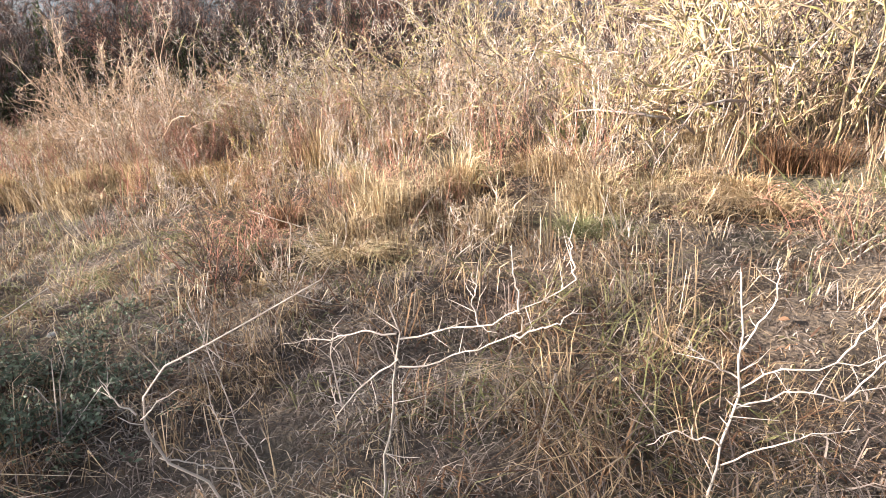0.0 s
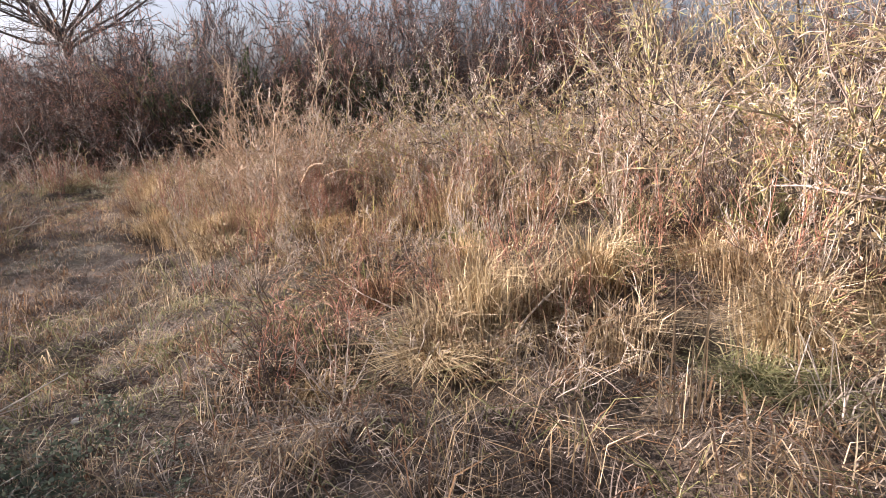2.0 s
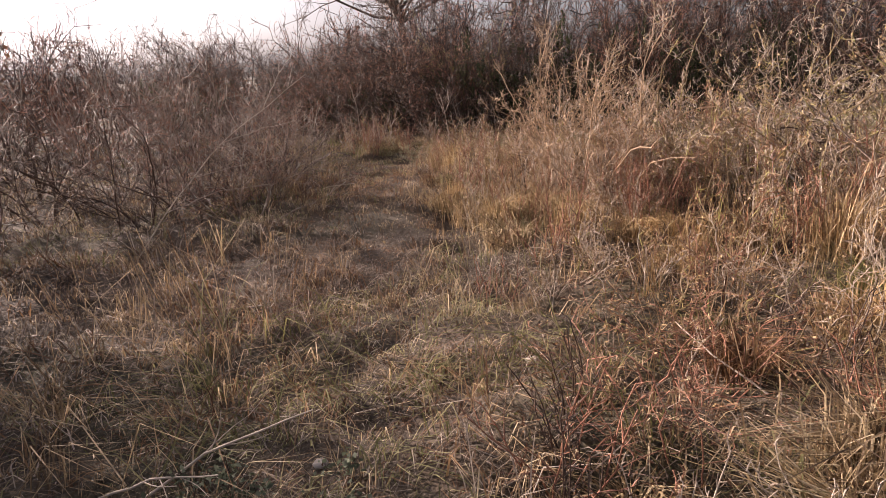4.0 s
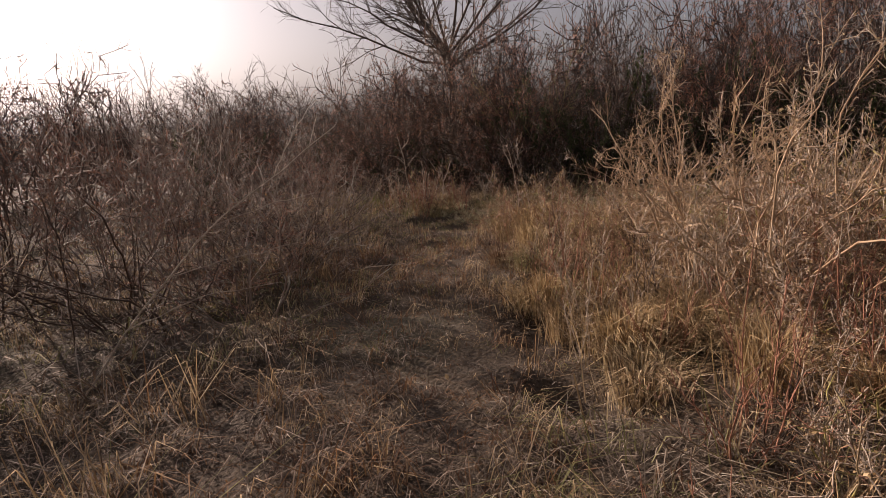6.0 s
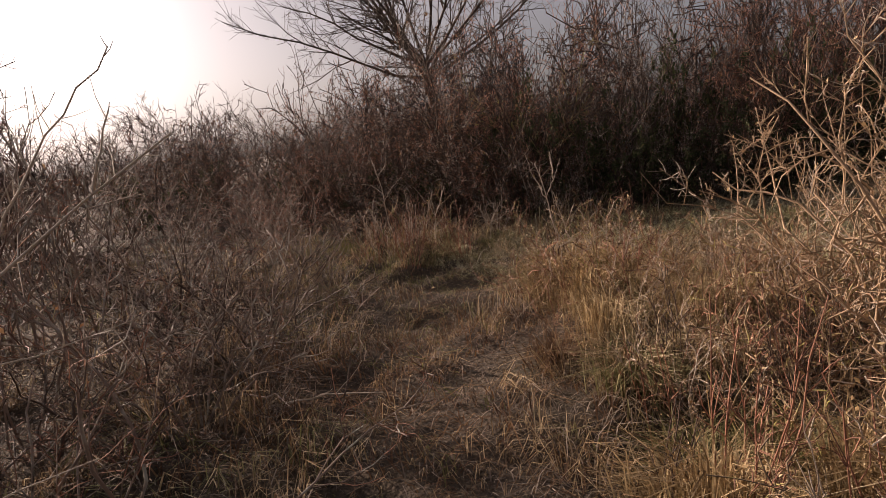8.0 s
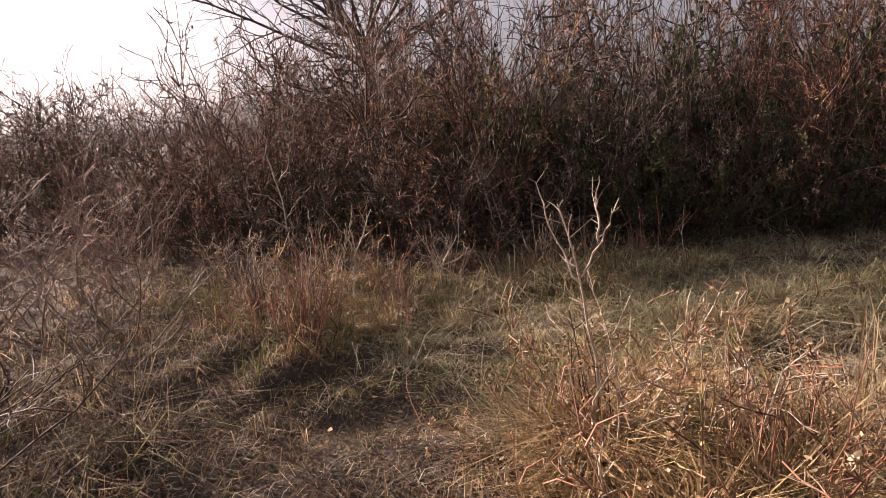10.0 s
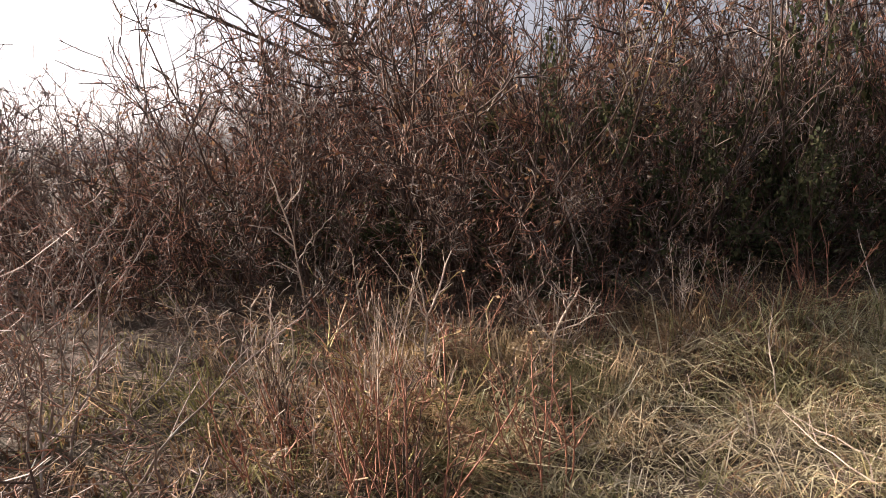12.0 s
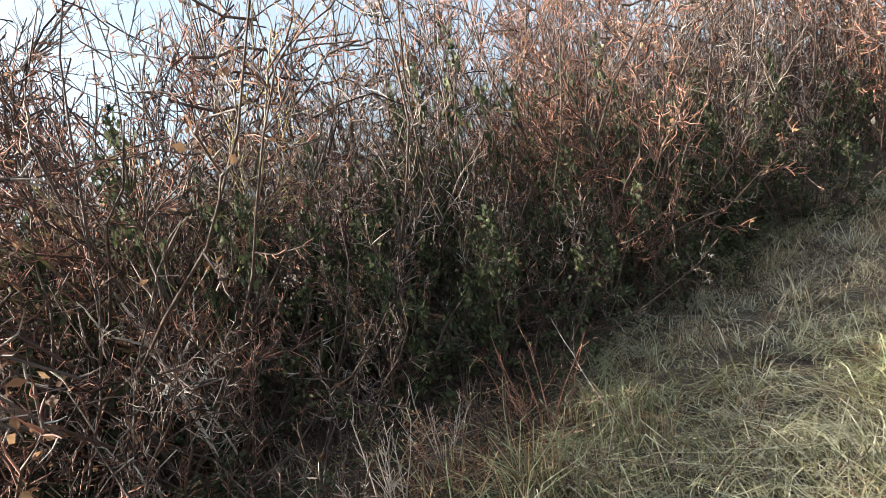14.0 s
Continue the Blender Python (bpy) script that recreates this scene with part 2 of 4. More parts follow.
def shrub(name, seed, height, stems, width, wood, twig_wood, label, category="shrub", each=(9, 7), stem_r=0.014, lean=0.35,
          lift=0.06, wobble=0.16, leaf=None, leaf_count=0, leaf_size=0.03, side_len=(0.22, 0.42), twig_len=(0.25, 0.5), group="",
          low=0.12, upright=(0.5, 1.1), twig_r=0.0018, bends=7, twig_bends=3):
    """A bare shrub: stems from one root, side branches, twigs, and what leaves are left."""
    rng = np.random.default_rng(seed)
    root = tagged(new(name), label, category, group)
    a = rng.uniform(0, 2 * math.pi, stems)
    r = rng.uniform(0.03, 0.30, stems) * width
    start = np.stack([r * np.cos(a), r * np.sin(a), np.full(stems, -0.06)], -1)
    tilt = rng.uniform(0.05, lean, stems)
    way = np.stack([np.cos(a) * np.sin(tilt), np.sin(a) * np.sin(tilt), np.cos(tilt)], -1)
    s = grow(rng, start, way, height * rng.uniform(0.6, 1.08, stems), bends, wobble, lift)
    sr = taper(stem_r * rng.uniform(0.6, 1.2, stems), bends, 0.25)
    for i in range(stems):
        v, f = tubes(s[i:i + 1], sr[i:i + 1], 5)
        part("stem", mesh_of("stem", v, [f], wood), root)
    b0, bw, bl, br = shoots(rng, s, sr, each[0], low, 0.97, upright, side_len, 0.6)
    b = grow(rng, b0, bw, bl, 4, wobble * 1.4, lift)
    brr = taper(br, 4, 0.35)
    c0, cw, cl, cr = shoots(rng, b, brr, each[1], 0.1, 1.0, (0.5, 1.2), twig_len, 0.65)
    c = grow(rng, c0, cw, cl, twig_bends, wobble * 1.4, lift)
    crr = taper(np.maximum(cr, twig_r), twig_bends, 0.5)
    TOP[root] = float(np.percentile(c[:, -1, 2], 98))
    v, f = tubes(b, np.maximum(brr, twig_r * 1.3), 3)
    part("branchwork", mesh_of("branchwork", v, [f], wood), root, kind="stuff")
    v, f = tubes(c, crr, 3)
    part("twig_tangle", mesh_of("twig_tangle", v, [f], twig_wood), root, kind="stuff")
    if leaf_count:
        pick = rng.integers(0, len(c), leaf_count)
        at = c[pick, rng.integers(0, 3, leaf_count)] + rng.normal(0, 0.015, (leaf_count, 3))
        v, f = leaves(rng, at, rng.uniform(0.6, 1.4, leaf_count) * leaf_size)
        part("foliage", mesh_of("foliage", v, [f], leaf), root, kind="stuff")
    return root


LINE = np.array([(0.2, -0.5), (0.1, 0.7), (0.2, 1.2), (-0.7, 1.95), (-2.7, 3.1), (-4.9, 4.6), (-7.2, 6.3), (-8.8, 6.9), (-9.4, 8.0), (-9.3, 9.8), (-8.0, 12.4), (-5.5, 14.2)])


def off_line(x, y):
    """Metres from the trodden line."""
    best = np.full(len(x), 99.0)
    for (ax, ay), (bx, by) in zip(LINE[:-1], LINE[1:]):
        dx, dy = bx - ax, by - ay
        u = np.clip(((x - ax) * dx + (y - ay) * dy) / (dx * dx + dy * dy), 0, 1)
        best = np.minimum(best, np.hypot(x - ax - u * dx, y - ay - u * dy))
    return best


def spot_pose(x, y, turn, size, tall):
    return pose(x, y, float(ground_z(x, y)), 0, 0, turn) @ Matrix.Diagonal((size, size, tall, 1))


def plant(protos, spots, seed, size=(0.85, 1.15), tall=(0.9, 1.1), used=None, clear=0.0):
    """The first of each kind goes to a spot of its own, copies to the others."""
    rng = random.Random(seed)
    used = set() if used is None else used
    spots = [p for p in spots if off_line(np.array([p[0]]), np.array([p[1]]))[0] > clear]
    for k, (x, y, h) in enumerate(spots):
        p = protos[k % len(protos)]
        m = spot_pose(x, y, rng.uniform(0, 360), rng.uniform(*size), rng.uniform(*tall) * h)
        if p in used:
            copy = copy_thing(p, Matrix())
            copy.matrix_basis = m
        else:
            used.add(p)
            p.matrix_basis = m


# the long hedge that closes the meadow: corners of its front edge, and its height there
HEDGE = [(-12.5, -8, 3.0), (-13.5, -2, 3.0), (-15.5, 2.5, 2.5), (-17.6, 6.4, 2.1), (-17.0, 7.8, 2.1), (-14.2, 8.3, 2.35), (-12.6, 9.4, 2.7), (-11.3, 10.3, 2.9),
         (-10.4, 11.5, 3.0), (-9.2, 13.0, 3.2), (-5.9, 15.8, 3.7), (0, 18.5, 3.9), (8, 21.5, 4.2), (16, 24, 4.2)]


def along_hedge(step, depth, seed, first=0, last=99):
    rng = random.Random(seed)
    out = []
    for (x0, y0, h0), (x1, y1, h1) in list(zip(HEDGE, HEDGE[1:]))[first:last]:
        d = math.hypot(x1 - x0, y1 - y0)
        k = max(1, round(d / step))
        nx, ny = -(y1 - y0) / d, (x1 - x0) / d
        for i in range(k):
            f = (i + rng.uniform(0.2, 0.8)) / k
            e = depth + rng.uniform(-0.35, 0.35)
            out.append((x0 + (x1 - x0) * f + nx * e, y0 + (y1 - y0) * f + ny * e, (h0 + (h1 - h0) * f) * rng.uniform(0.88, 1.1)))
    return out


def hedge_kind(seed, wood, twig, label, leaf=DEAD_LEAF, leaf_count=300, leaf_size=0.035, lean=0.6, wobble=0.25):
    return shrub("hedge_shrub", seed, 3.0, 9, 1.8, wood, twig, label, each=(13, 8), bends=10, twig_bends=3, stem_r=0.012, lean=lean, lift=0.09, leaf=leaf, wobble=wobble,
                 leaf_count=leaf_count, leaf_size=leaf_size, group="shrubs of the long hedge", low=0.06, twig_r=0.0034, side_len=(0.14, 0.32), upright=(0.4, 1.3), twig_len=(0.2, 0.42))


def rows_of(kinds, spots, seed, size, used=None, share=1.0):
    """Shrubs at spots (x, y, height in metres)."""
    plant(kinds, [(x, y, share * h / TOP[kinds[k % len(kinds)]]) for k, (x, y, h) in enumerate(spots)], seed, size=size, used=used)


HEDGE_KINDS = [hedge_kind(11, BARK_BROWN, BARK_GREY, "bare brown hedge shrub with dense tangled grey twigs"),
               hedge_kind(12, BARK_BROWN, BARK_RED, "bare hedge shrub with reddish brown twigs"),
               hedge_kind(13, BARK_BROWN, BARK_RED, "bare hedge shrub with brown stems and reddish twigs"),
               hedge_kind(14, BARK_BROWN, BARK_RED, "tangled bare hedge shrub with a few dead leaves"),
               hedge_kind(15, BARK_BROWN, BARK_GREY, "bare brown hedge shrub with pale grey twig tips")]
hedge_used = set()
# a skirt of arching branches in front, taller shrubs behind
SKIRT = [shrub("hedge_shrub", 18 + i, 1.9, 9, 1.7, BARK_BROWN, BARK_GREY if i else BARK_RED, "arching tangled shrub at the front of the hedge", each=(13, 8), bends=10, twig_bends=3, stem_r=0.011,
               lean=1.0, lift=0.05, wobble=0.26, leaf=DEAD_LEAF, leaf_count=120, leaf_size=0.025, group="shrubs of the long hedge", low=0.05, twig_r=0.0026, side_len=(0.13, 0.32), twig_len=(0.2, 0.42), upright=(0.4, 1.4)) for i in range(2)]
skirt_used = set()
rows_of(SKIRT, [(x, y, 1.5) for x, y, h in along_hedge(0.8, 0.75, 21, 4, 10)], 25, (0.7, 0.95), skirt_used)
rows_of(HEDGE_KINDS, along_hedge(0.9, 1.35, 1, 4, 10) + along_hedge(1.3, 0.9, 5, 2, 4) + along_hedge(1.5, 0.9, 6, 10), 4, (1.0, 1.25), hedge_used, 1.05)
rows_of(HEDGE_KINDS, along_hedge(1.1, 2.4, 2, 3, 11), 44, (1.1, 1.35), hedge_used, 1.2)
# the corner where the hedge turns away
rows_of(HEDGE_KINDS, [(-18.4, 7.6, 2.0), (-19.2, 6.4, 2.1), (-18.0, 9.2, 2.2), (-19.4, 8.8, 2.3), (-16.6, 9.4, 2.2), (-20.4, 7.4, 2.3), (-20.6, 9.8, 2.4)], 46, (1.2, 1.4), hedge_used)
# more of the same shrubs, added out of view beside the start to shade the first steps
plant(HEDGE_KINDS, [(-6.0, 0.9, 1.35), (-6.8, 0.2, 1.5), (-6.1, -0.5, 1.4), (-7.0, -1.0, 1.6), (-6.0, -1.6, 1.5), (-7.6, 0.9, 1.6), (-6.8, -2.2, 1.6), (-6.0, -2.9, 1.5), (-7.9, -0.2, 1.7), (-7.0, -3.4, 1.6)], 12,
      size=(1.1, 1.3), used=hedge_used)
# plainer growth deep inside the hedge
DEEP = [shrub("hedge_shrub", 101 + i, 3.0, 8, 1.8, BARK_BROWN, (BARK_BROWN, BARK_RED)[i], "bare brown shrub deep inside the hedge", each=(11, 6), stem_r=0.018, lean=0.7, lift=0.07, wobble=0.26,
              group="shrubs of the long hedge", low=0.06, twig_r=0.0055, side_len=(0.25, 0.45), upright=(0.4, 1.4)) for i in range(2)]
deep_used = set()
rows_of(DEEP, along_hedge(1.0, 3.5, 3, 1, 11) + along_hedge(1.8, 1.2, 9, 0, 3), 10, (0.95, 1.15), deep_used, 1.34)
rows_of(DEEP, along_hedge(1.35, 5.1, 7, 3, 11) + along_hedge(1.7, 6.6, 43, 7, 11), 13, (1.0, 1.2), deep_used, 1.5)


def far_wood():
    """A low wood along the skyline, well behind the hedge."""
    rng = np.random.default_rng(111)
    n = 1100
    a = rng.uniform(radians(-40), radians(150), n)
    d = rng.uniform(30, 42, n)
    x, y = -6 - d * np.sin(a), 6 + d * np.cos(a)
    h = rng.uniform(3.0, 5.2, n) * (0.85 + 0.25 * np.sin(a * 9) * np.sin(a * 23 + 1))
    start = np.stack([x, y, ground_z(x, y)], -1)
    t = grow(rng, start, rng.normal(0, 0.25, (n, 3)) + np.array([0.0, 0.0, 1.0]), h, 5, 0.25, 0.05)
    tr = taper(rng.uniform(0.015, 0.04, n), 5, 0.3)
    b0, bw, bl, brr = shoots(rng, t, tr, 13, 0.03, 1.0, (0.5, 1.4), (0.25, 0.5), 0.6)
    b = grow(rng, b0, bw, bl, 3, 0.3, 0.1)
    v, f = join(tubes(t, tr, 3), tubes(b, taper(np.maximum(brr, 0.014), 3, 0.5), 3))
    return tagged(new("far_wood", mesh_of("far_wood", v, [f], BARK_BROWN)), "low leafless wood along the skyline", "wood", kind="stuff")


far_wood()

# evergreen undergrowth in the foot of the hedge; the inner rows are added as dark filling for its deep shade
IVY = [shrub("evergreen_bush", 17 + i, 1.1, 8, 1.2, BARK_BROWN, BARK_BROWN, "low dark green evergreen bush darkening the foot of the hedge", each=(7, 5), lean=0.9,
             leaf=LIVE_LEAF, leaf_count=1700, leaf_size=0.04, group="evergreen undergrowth") for i in range(2)]
plant(IVY, [(x, y, 0.55) for x, y, h in along_hedge(1.3, 0.3, 47, 7, 10)] + [(-9.9, 12.7, 1.1), (-9.1, 13.5, 1.2), (-8.4, 14.1, 1.2), (-7.5, 14.9, 1.2), (-6.6, 15.7, 1.2), (-11.6, 11.9, 0.8), (-10.6, 13.2, 0.9), (-12.6, 10.9, 0.7), (-13.3, 13.0, 1.9), (-9.6, 14.4, 1.0), (-8.0, 15.1, 1.0), (-11.2, 14.2, 1.6),
            (-14.6, 9.6, 0.6), (-16.5, 15.0, 2.0), (-9.0, 15.6, 1.5), (-15.5, 11.5, 1.2), (-16.5, 9.9, 1.2), (-15.3, 10.0, 1.1), (-17.7, 10.1, 1.2), (-18.6, 8.0, 1.3), (-18.7, 6.7, 1.4),
           (-11.3, 12.9, 1.5), (-12.3, 11.9, 1.4), (-13.2, 11.0, 1.2), (-10.6, 14.1, 1.6), (-9.6, 14.9, 1.6), (-8.6, 15.7, 1.7), (-7.4, 16.3, 1.7), (-6.2, 17.0, 1.7), (-5.0, 17.6, 1.6), (-12.0, 13.2, 1.8),
           (-11.0, 15.0, 1.9), (-9.0, 16.8, 1.9), (-7.0, 17.8, 1.9), (-4.0, 18.2, 1.8), (-2.0, 19.0, 1.8), (-14.0, 10.6, 1.2), (-14.3, 12.4, 1.6)]
      + [(x, y, 1.5) for x, y, h in along_hedge(1.1, 1.0, 41, 8, 10)] + [(x, y, 2.3) for x, y, h in along_hedge(1.1, 1.9, 42, 7, 10)], 14)

# the pale thicket: crowns of shrubs with lichen, higher away from the path
THICKET = [shrub("thicket_shrub", 21 + i, 2.2, 11, 1.5, (BARK_LICHEN, BARK_GREY, BARK_LICHEN, BARK_BROWN)[i], (BARK_PALE, BARK_LICHEN, BARK_TAN, BARK_PALE)[i],
                 "straw-coloured bare thicket shrub with lichen on its twigs", each=(12, 8), stem_r=0.012, lean=0.65, lift=0.06, wobble=0.36, bends=10, twig_bends=3,
                 leaf=GOLD, leaf_count=200, leaf_size=0.03, group="shrubs of the pale thicket", twig_r=0.003, low=0.04, upright=(0.5, 1.4), side_len=(0.14, 0.32), twig_len=(0.2, 0.45)) for i in range(4)]
plant(THICKET, [(1.1, 5.9, 0.95), (1.9, 5.4, 1.15), (2.7, 5.2, 1.25), (3.6, 5.1, 1.35), (4.5, 4.9, 1.4), (0.4, 6.7, 0.85), (1.5, 6.7, 1.15), (2.6, 6.3, 1.4),
                (3.7, 6.1, 1.5), (4.9, 5.8, 1.5), (-0.5, 7.6, 0.8), (0.5, 7.7, 0.95), (1.6, 7.7, 1.2), (2.9, 7.4, 1.5), (4.2, 7.2, 1.6), (-1.5, 8.2, 1.0), (-2.6, 7.7, 0.9), (-1.9, 7.3, 0.85), (-0.9, 7.0, 0.85),
                (-0.6, 8.7, 1.1), (0.6, 8.8, 1.3), (2.0, 8.8, 1.3), (3.6, 8.6, 1.6), (-2.5, 8.8, 1.05), (-1.7, 9.5, 1.15), (-0.5, 9.9, 1.35), (1.0, 10.0, 1.5),
                (2.7, 10.0, 1.5), (-3.5, 9.0, 1.0), (-2.9, 10.0, 1.1), (-4.3, 8.6, 0.95), (-4.0, 9.8, 1.0), (5.6, 4.6, 1.4), (6.0, 5.8, 1.5)], 5, tall=(1.0, 1.25))

LICHEN_TREE = shrub("lichen_tree", 29, 3.4, 3, 0.5, BARK_LICHEN, BARK_LICHEN, "young bare tree with yellow-green lichen on its trunk", "tree", each=(16, 9), stem_r=0.03, lean=0.2,
                    lift=0.04, side_len=(0.2, 0.45), twig_r=0.0025, low=0.2)
LICHEN_TREE.matrix_basis = spot_pose(1.9, 5.6, 30, 1.0, 1.0)
plant([LICHEN_TREE], [(-0.2, 8.6, 0.95), (3.6, 6.6, 1.1), (-12.3, 12.3, 1.0)], 28, used={LICHEN_TREE})

# low brush in front of the thicket
BRUSH = [shrub("brush_shrub", 25 + i, 1.05, 8, 0.8, (BARK_PALE, BARK_RED, BARK_LICHEN)[i], (BARK_TAN, BARK_TAN, BARK_RED)[i], ("low pale twiggy brush in dry grass", "low reddish twiggy brush in dry grass",
               "low brush with pale brown twigs in dry grass")[i], each=(6, 5), bends=8, twig_bends=3, stem_r=0.0065, lean=0.8, lift=0.06, wobble=0.27, leaf=GOLD, leaf_count=120, leaf_size=0.022,
               group="low brush of the meadow", twig_r=0.0026, low=0.1) for i in range(3)]
br = random.Random(27)
brush = [(x, 4.9 + 0.6 * max(0, -x - 0.3) + br.uniform(-0.2, 3.2), br.uniform(0.7, 1.25)) for x in (br.uniform(-5.6, 1.2) for _ in range(62))]
brush += [(br.uniform(-6.4, -3.8), br.uniform(6.0, 8.2), br.uniform(0.6, 1.0)) for _ in range(12)] + [(br.uniform(-8.4, -6.4), br.uniform(8.0, 9.0), br.uniform(0.6, 0.9)) for _ in range(9)]
brush += [(-10.5, 8.35, 0.75), (-10.75, 8.1, 0.7), (-10.3, 8.75, 0.6), (-11.6, 9.4, 0.8), (-12.2, 8.6, 0.7), (-11.0, 10.3, 0.6), (-10.2, 11.2, 0.6), (-1.5, 3.3, 0.55), (-1.75, 3.1, 0.5)]
brush += [(br.uniform(-4.2, -1.2), br.uniform(3.4, 6.2), br.uniform(0.35, 0.6)) for _ in range(14)]
brush += [(br.uniform(-8.2, -3.0), br.uniform(6.0, 9.2), br.uniform(0.45, 0.8)) for _ in range(40)] + [(br.uniform(-2.6, 2.2), br.uniform(3.4, 5.2), br.uniform(0.25, 0.5)) for _ in range(14)]
plant(BRUSH, brush, 30, size=(0.6, 1.0), clear=0.9)

# thorn shrubs on the other side of the path
THORN = [shrub("thorn_shrub", 31 + i, 1.8, 10, 1.3, BARK_GREY if i else BARK_BROWN, (BARK_GREY, BARK_RED, BARK_GREY)[i],
               "bare grey hawthorn shrub with tangled thorny twigs", each=(8, 5), bends=11, twig_bends=4, stem_r=0.011, lean=0.85, lift=0.03, wobble=0.22,
               leaf=DEAD_LEAF, leaf_count=60, leaf_size=0.02, group="thorn shrubs beside the path", twig_r=0.0024, low=0.2) for i in range(3)]
thorn_used = set()
# from (-5.6, -0.4) on: unseen shrubs, added to shade the first steps
plant(THORN, [(-7.5, 3.4, 1.01), (-8.5, 4.2, 1.15), (-9.6, 4.9, 1.06), (-10.7, 5.6, 0.95), (-11.9, 6.3, 0.80), (-7.2, 1.8, 1.12),
              (-8.3, 2.6, 1.2), (-9.4, 3.4, 1.3), (-10.6, 4.2, 1.48), (-11.9, 4.9, 1.45), (-13.2, 6.0, 0.90), (-9.0, 1.7, 1.23), (-10.4, 2.6, 1.45),
              (-12.0, 3.5, 1.65), (-14.0, 4.8, 1.5), (-5.0, 0.9, 1.65), (-6.2, 0.3, 1.65), (-7.6, 0.6, 1.01), (-9.9, 6.0, 0.67), (-7.1, 4.3, 0.80), (-8.0, 5.0, 0.76), (-8.9, 5.6, 0.64), (-8.6, 3.3, 1.08),               (-5.6, -0.4, 1.65), (-5.2, -1.4, 1.65), (-6.4, -1.0, 1.65), (-6.9, -0.1, 1.65), (-5.4, 0.3, 1.65), (-6.2, 1.0, 1.65), (-5.0, -2.4, 1.65), (-6.2, -2.0, 1.65), (-7.2, -1.9, 1.76), (-5.0, -3.4, 1.65), (-6.6, -3.0, 1.76), (-5.8, 0.6, 1.7), (-5.3, 1.1, 1.5), (-5.8, -0.9, 1.7), (-6.6, 0.4, 1.8), (-5.1, -0.6, 1.6)], 6, used=thorn_used)
plant(THORN[1:2], [(-11.0, 7.0, 0.6), (-11.9, 7.3, 0.7), (-12.9, 7.6, 0.75), (-14.0, 7.8, 0.85), (-15.3, 7.9, 0.9), (-12.3, 6.9, 0.6)], 33, size=(0.6, 0.9), used={THORN[1]})
plant(SKIRT, [(-7.6, 4.3, 0.42), (-8.3, 4.9, 0.42), (-9.4, 5.5, 0.5), (-7.4, 3.6, 0.5), (-10.4, 6.1, 0.5)], 23, size=(0.7, 0.9), used=set(SKIRT))
BEND = [shrub("thorn_shrub", 131 + i, 2.0, 9, 1.0, BARK_TAN, (BARK_TAN, BARK_PALE)[i], "pale bare thorn bush with upright crooked branches, standing in golden grass", each=(12, 8), bends=9, twig_bends=3,
              stem_r=0.012, lean=0.5, lift=0.07, wobble=0.3, leaf=GOLD, leaf_count=80, leaf_size=0.025, group="thorn bushes at the bend", twig_r=0.0026, low=0.08, side_len=(0.18, 0.36)) for i in range(2)]
rows_of(BEND, [(-5.9, 8.3, 1.6), (-5.4, 7.75, 1.85), (-4.95, 7.3, 1.85), (-4.7, 8.0, 2.1), (-6.35, 8.6, 1.35), (-4.2, 7.3, 2.0), (-4.55, 6.75, 1.25), (-4.1, 6.6, 1.4)], 8, (0.75, 0.95))
plant(THICKET, [(-4.4, 7.9, 0.65), (-5.2, 8.4, 0.7)], 44, used=set(THICKET))
plant(BRUSH, [(-7.7, 8.0, 0.95), (-8.0, 8.2, 0.9), (-7.5, 8.3, 0.9), (-7.8, 8.5, 0.95), (-7.3, 7.9, 0.8)], 45, used=set(BRUSH))

# ---- the big tree behind the hedge ----
def bare_tree(x, y, height, seed, label, bole=0.22, low=0.3, spread=(0.5, 1.35), reach=(0.8, 1.4), limbs=16):
    rng = np.random.default_rng(seed)
    root = tagged(new("tree"), label, "tree")
    root.matrix_basis = pose(x, y, float(ground_z(x, y)))
    t = grow(rng, np.zeros((1, 3)) - np.array([0, 0, 0.1]), np.array([[0.05, 0.02, 1.0]]), np.array([height * 0.55]), 7, 0.06, 0.05)
    tr = taper(np.array([bole]), 7, 0.5)
    v, f = tubes(t, tr, 9)
    part("trunk", mesh_of("trunk", v, [f], BARK_TREE), root)
    a0, aw, al, ar = shoots(rng, t, tr, limbs, low, 1.0, spread, reach, 0.42)
    a = grow(rng, a0, aw, al, 7, 0.13, 0.04)
    arr = taper(ar, 7, 0.25)
    for i in range(len(a)):
        v, f = tubes(a[i:i + 1], arr[i:i + 1], 6)
        part("limb", mesh_of("limb", v, [f], BARK_TREE), root)
    b0, bw, bl, br = shoots(rng, a, arr, 11 if bole > 0.1 else 6, 0.2, 1.0, (0.4, 0.9), (0.25, 0.5), 0.5)
    b = grow(rng, b0, bw, bl, 5, 0.15, 0.04)
    brr = taper(br, 5, 0.3)
    c0, cw, cl, cr = shoots(rng, b, brr, 9, 0.1, 1.0, (0.4, 0.9), (0.25, 0.55), 0.6)
    c = grow(rng, c0, cw, cl, 4, 0.15, 0.03)
    v, f = join(tubes(b, np.maximum(brr, 0.005), 4), tubes(c, taper(np.maximum(cr, 0.004), 4, 0.6), 3))
    part("crown", mesh_of("crown", v, [f], BARK_TREE), root, kind="stuff")
    return root


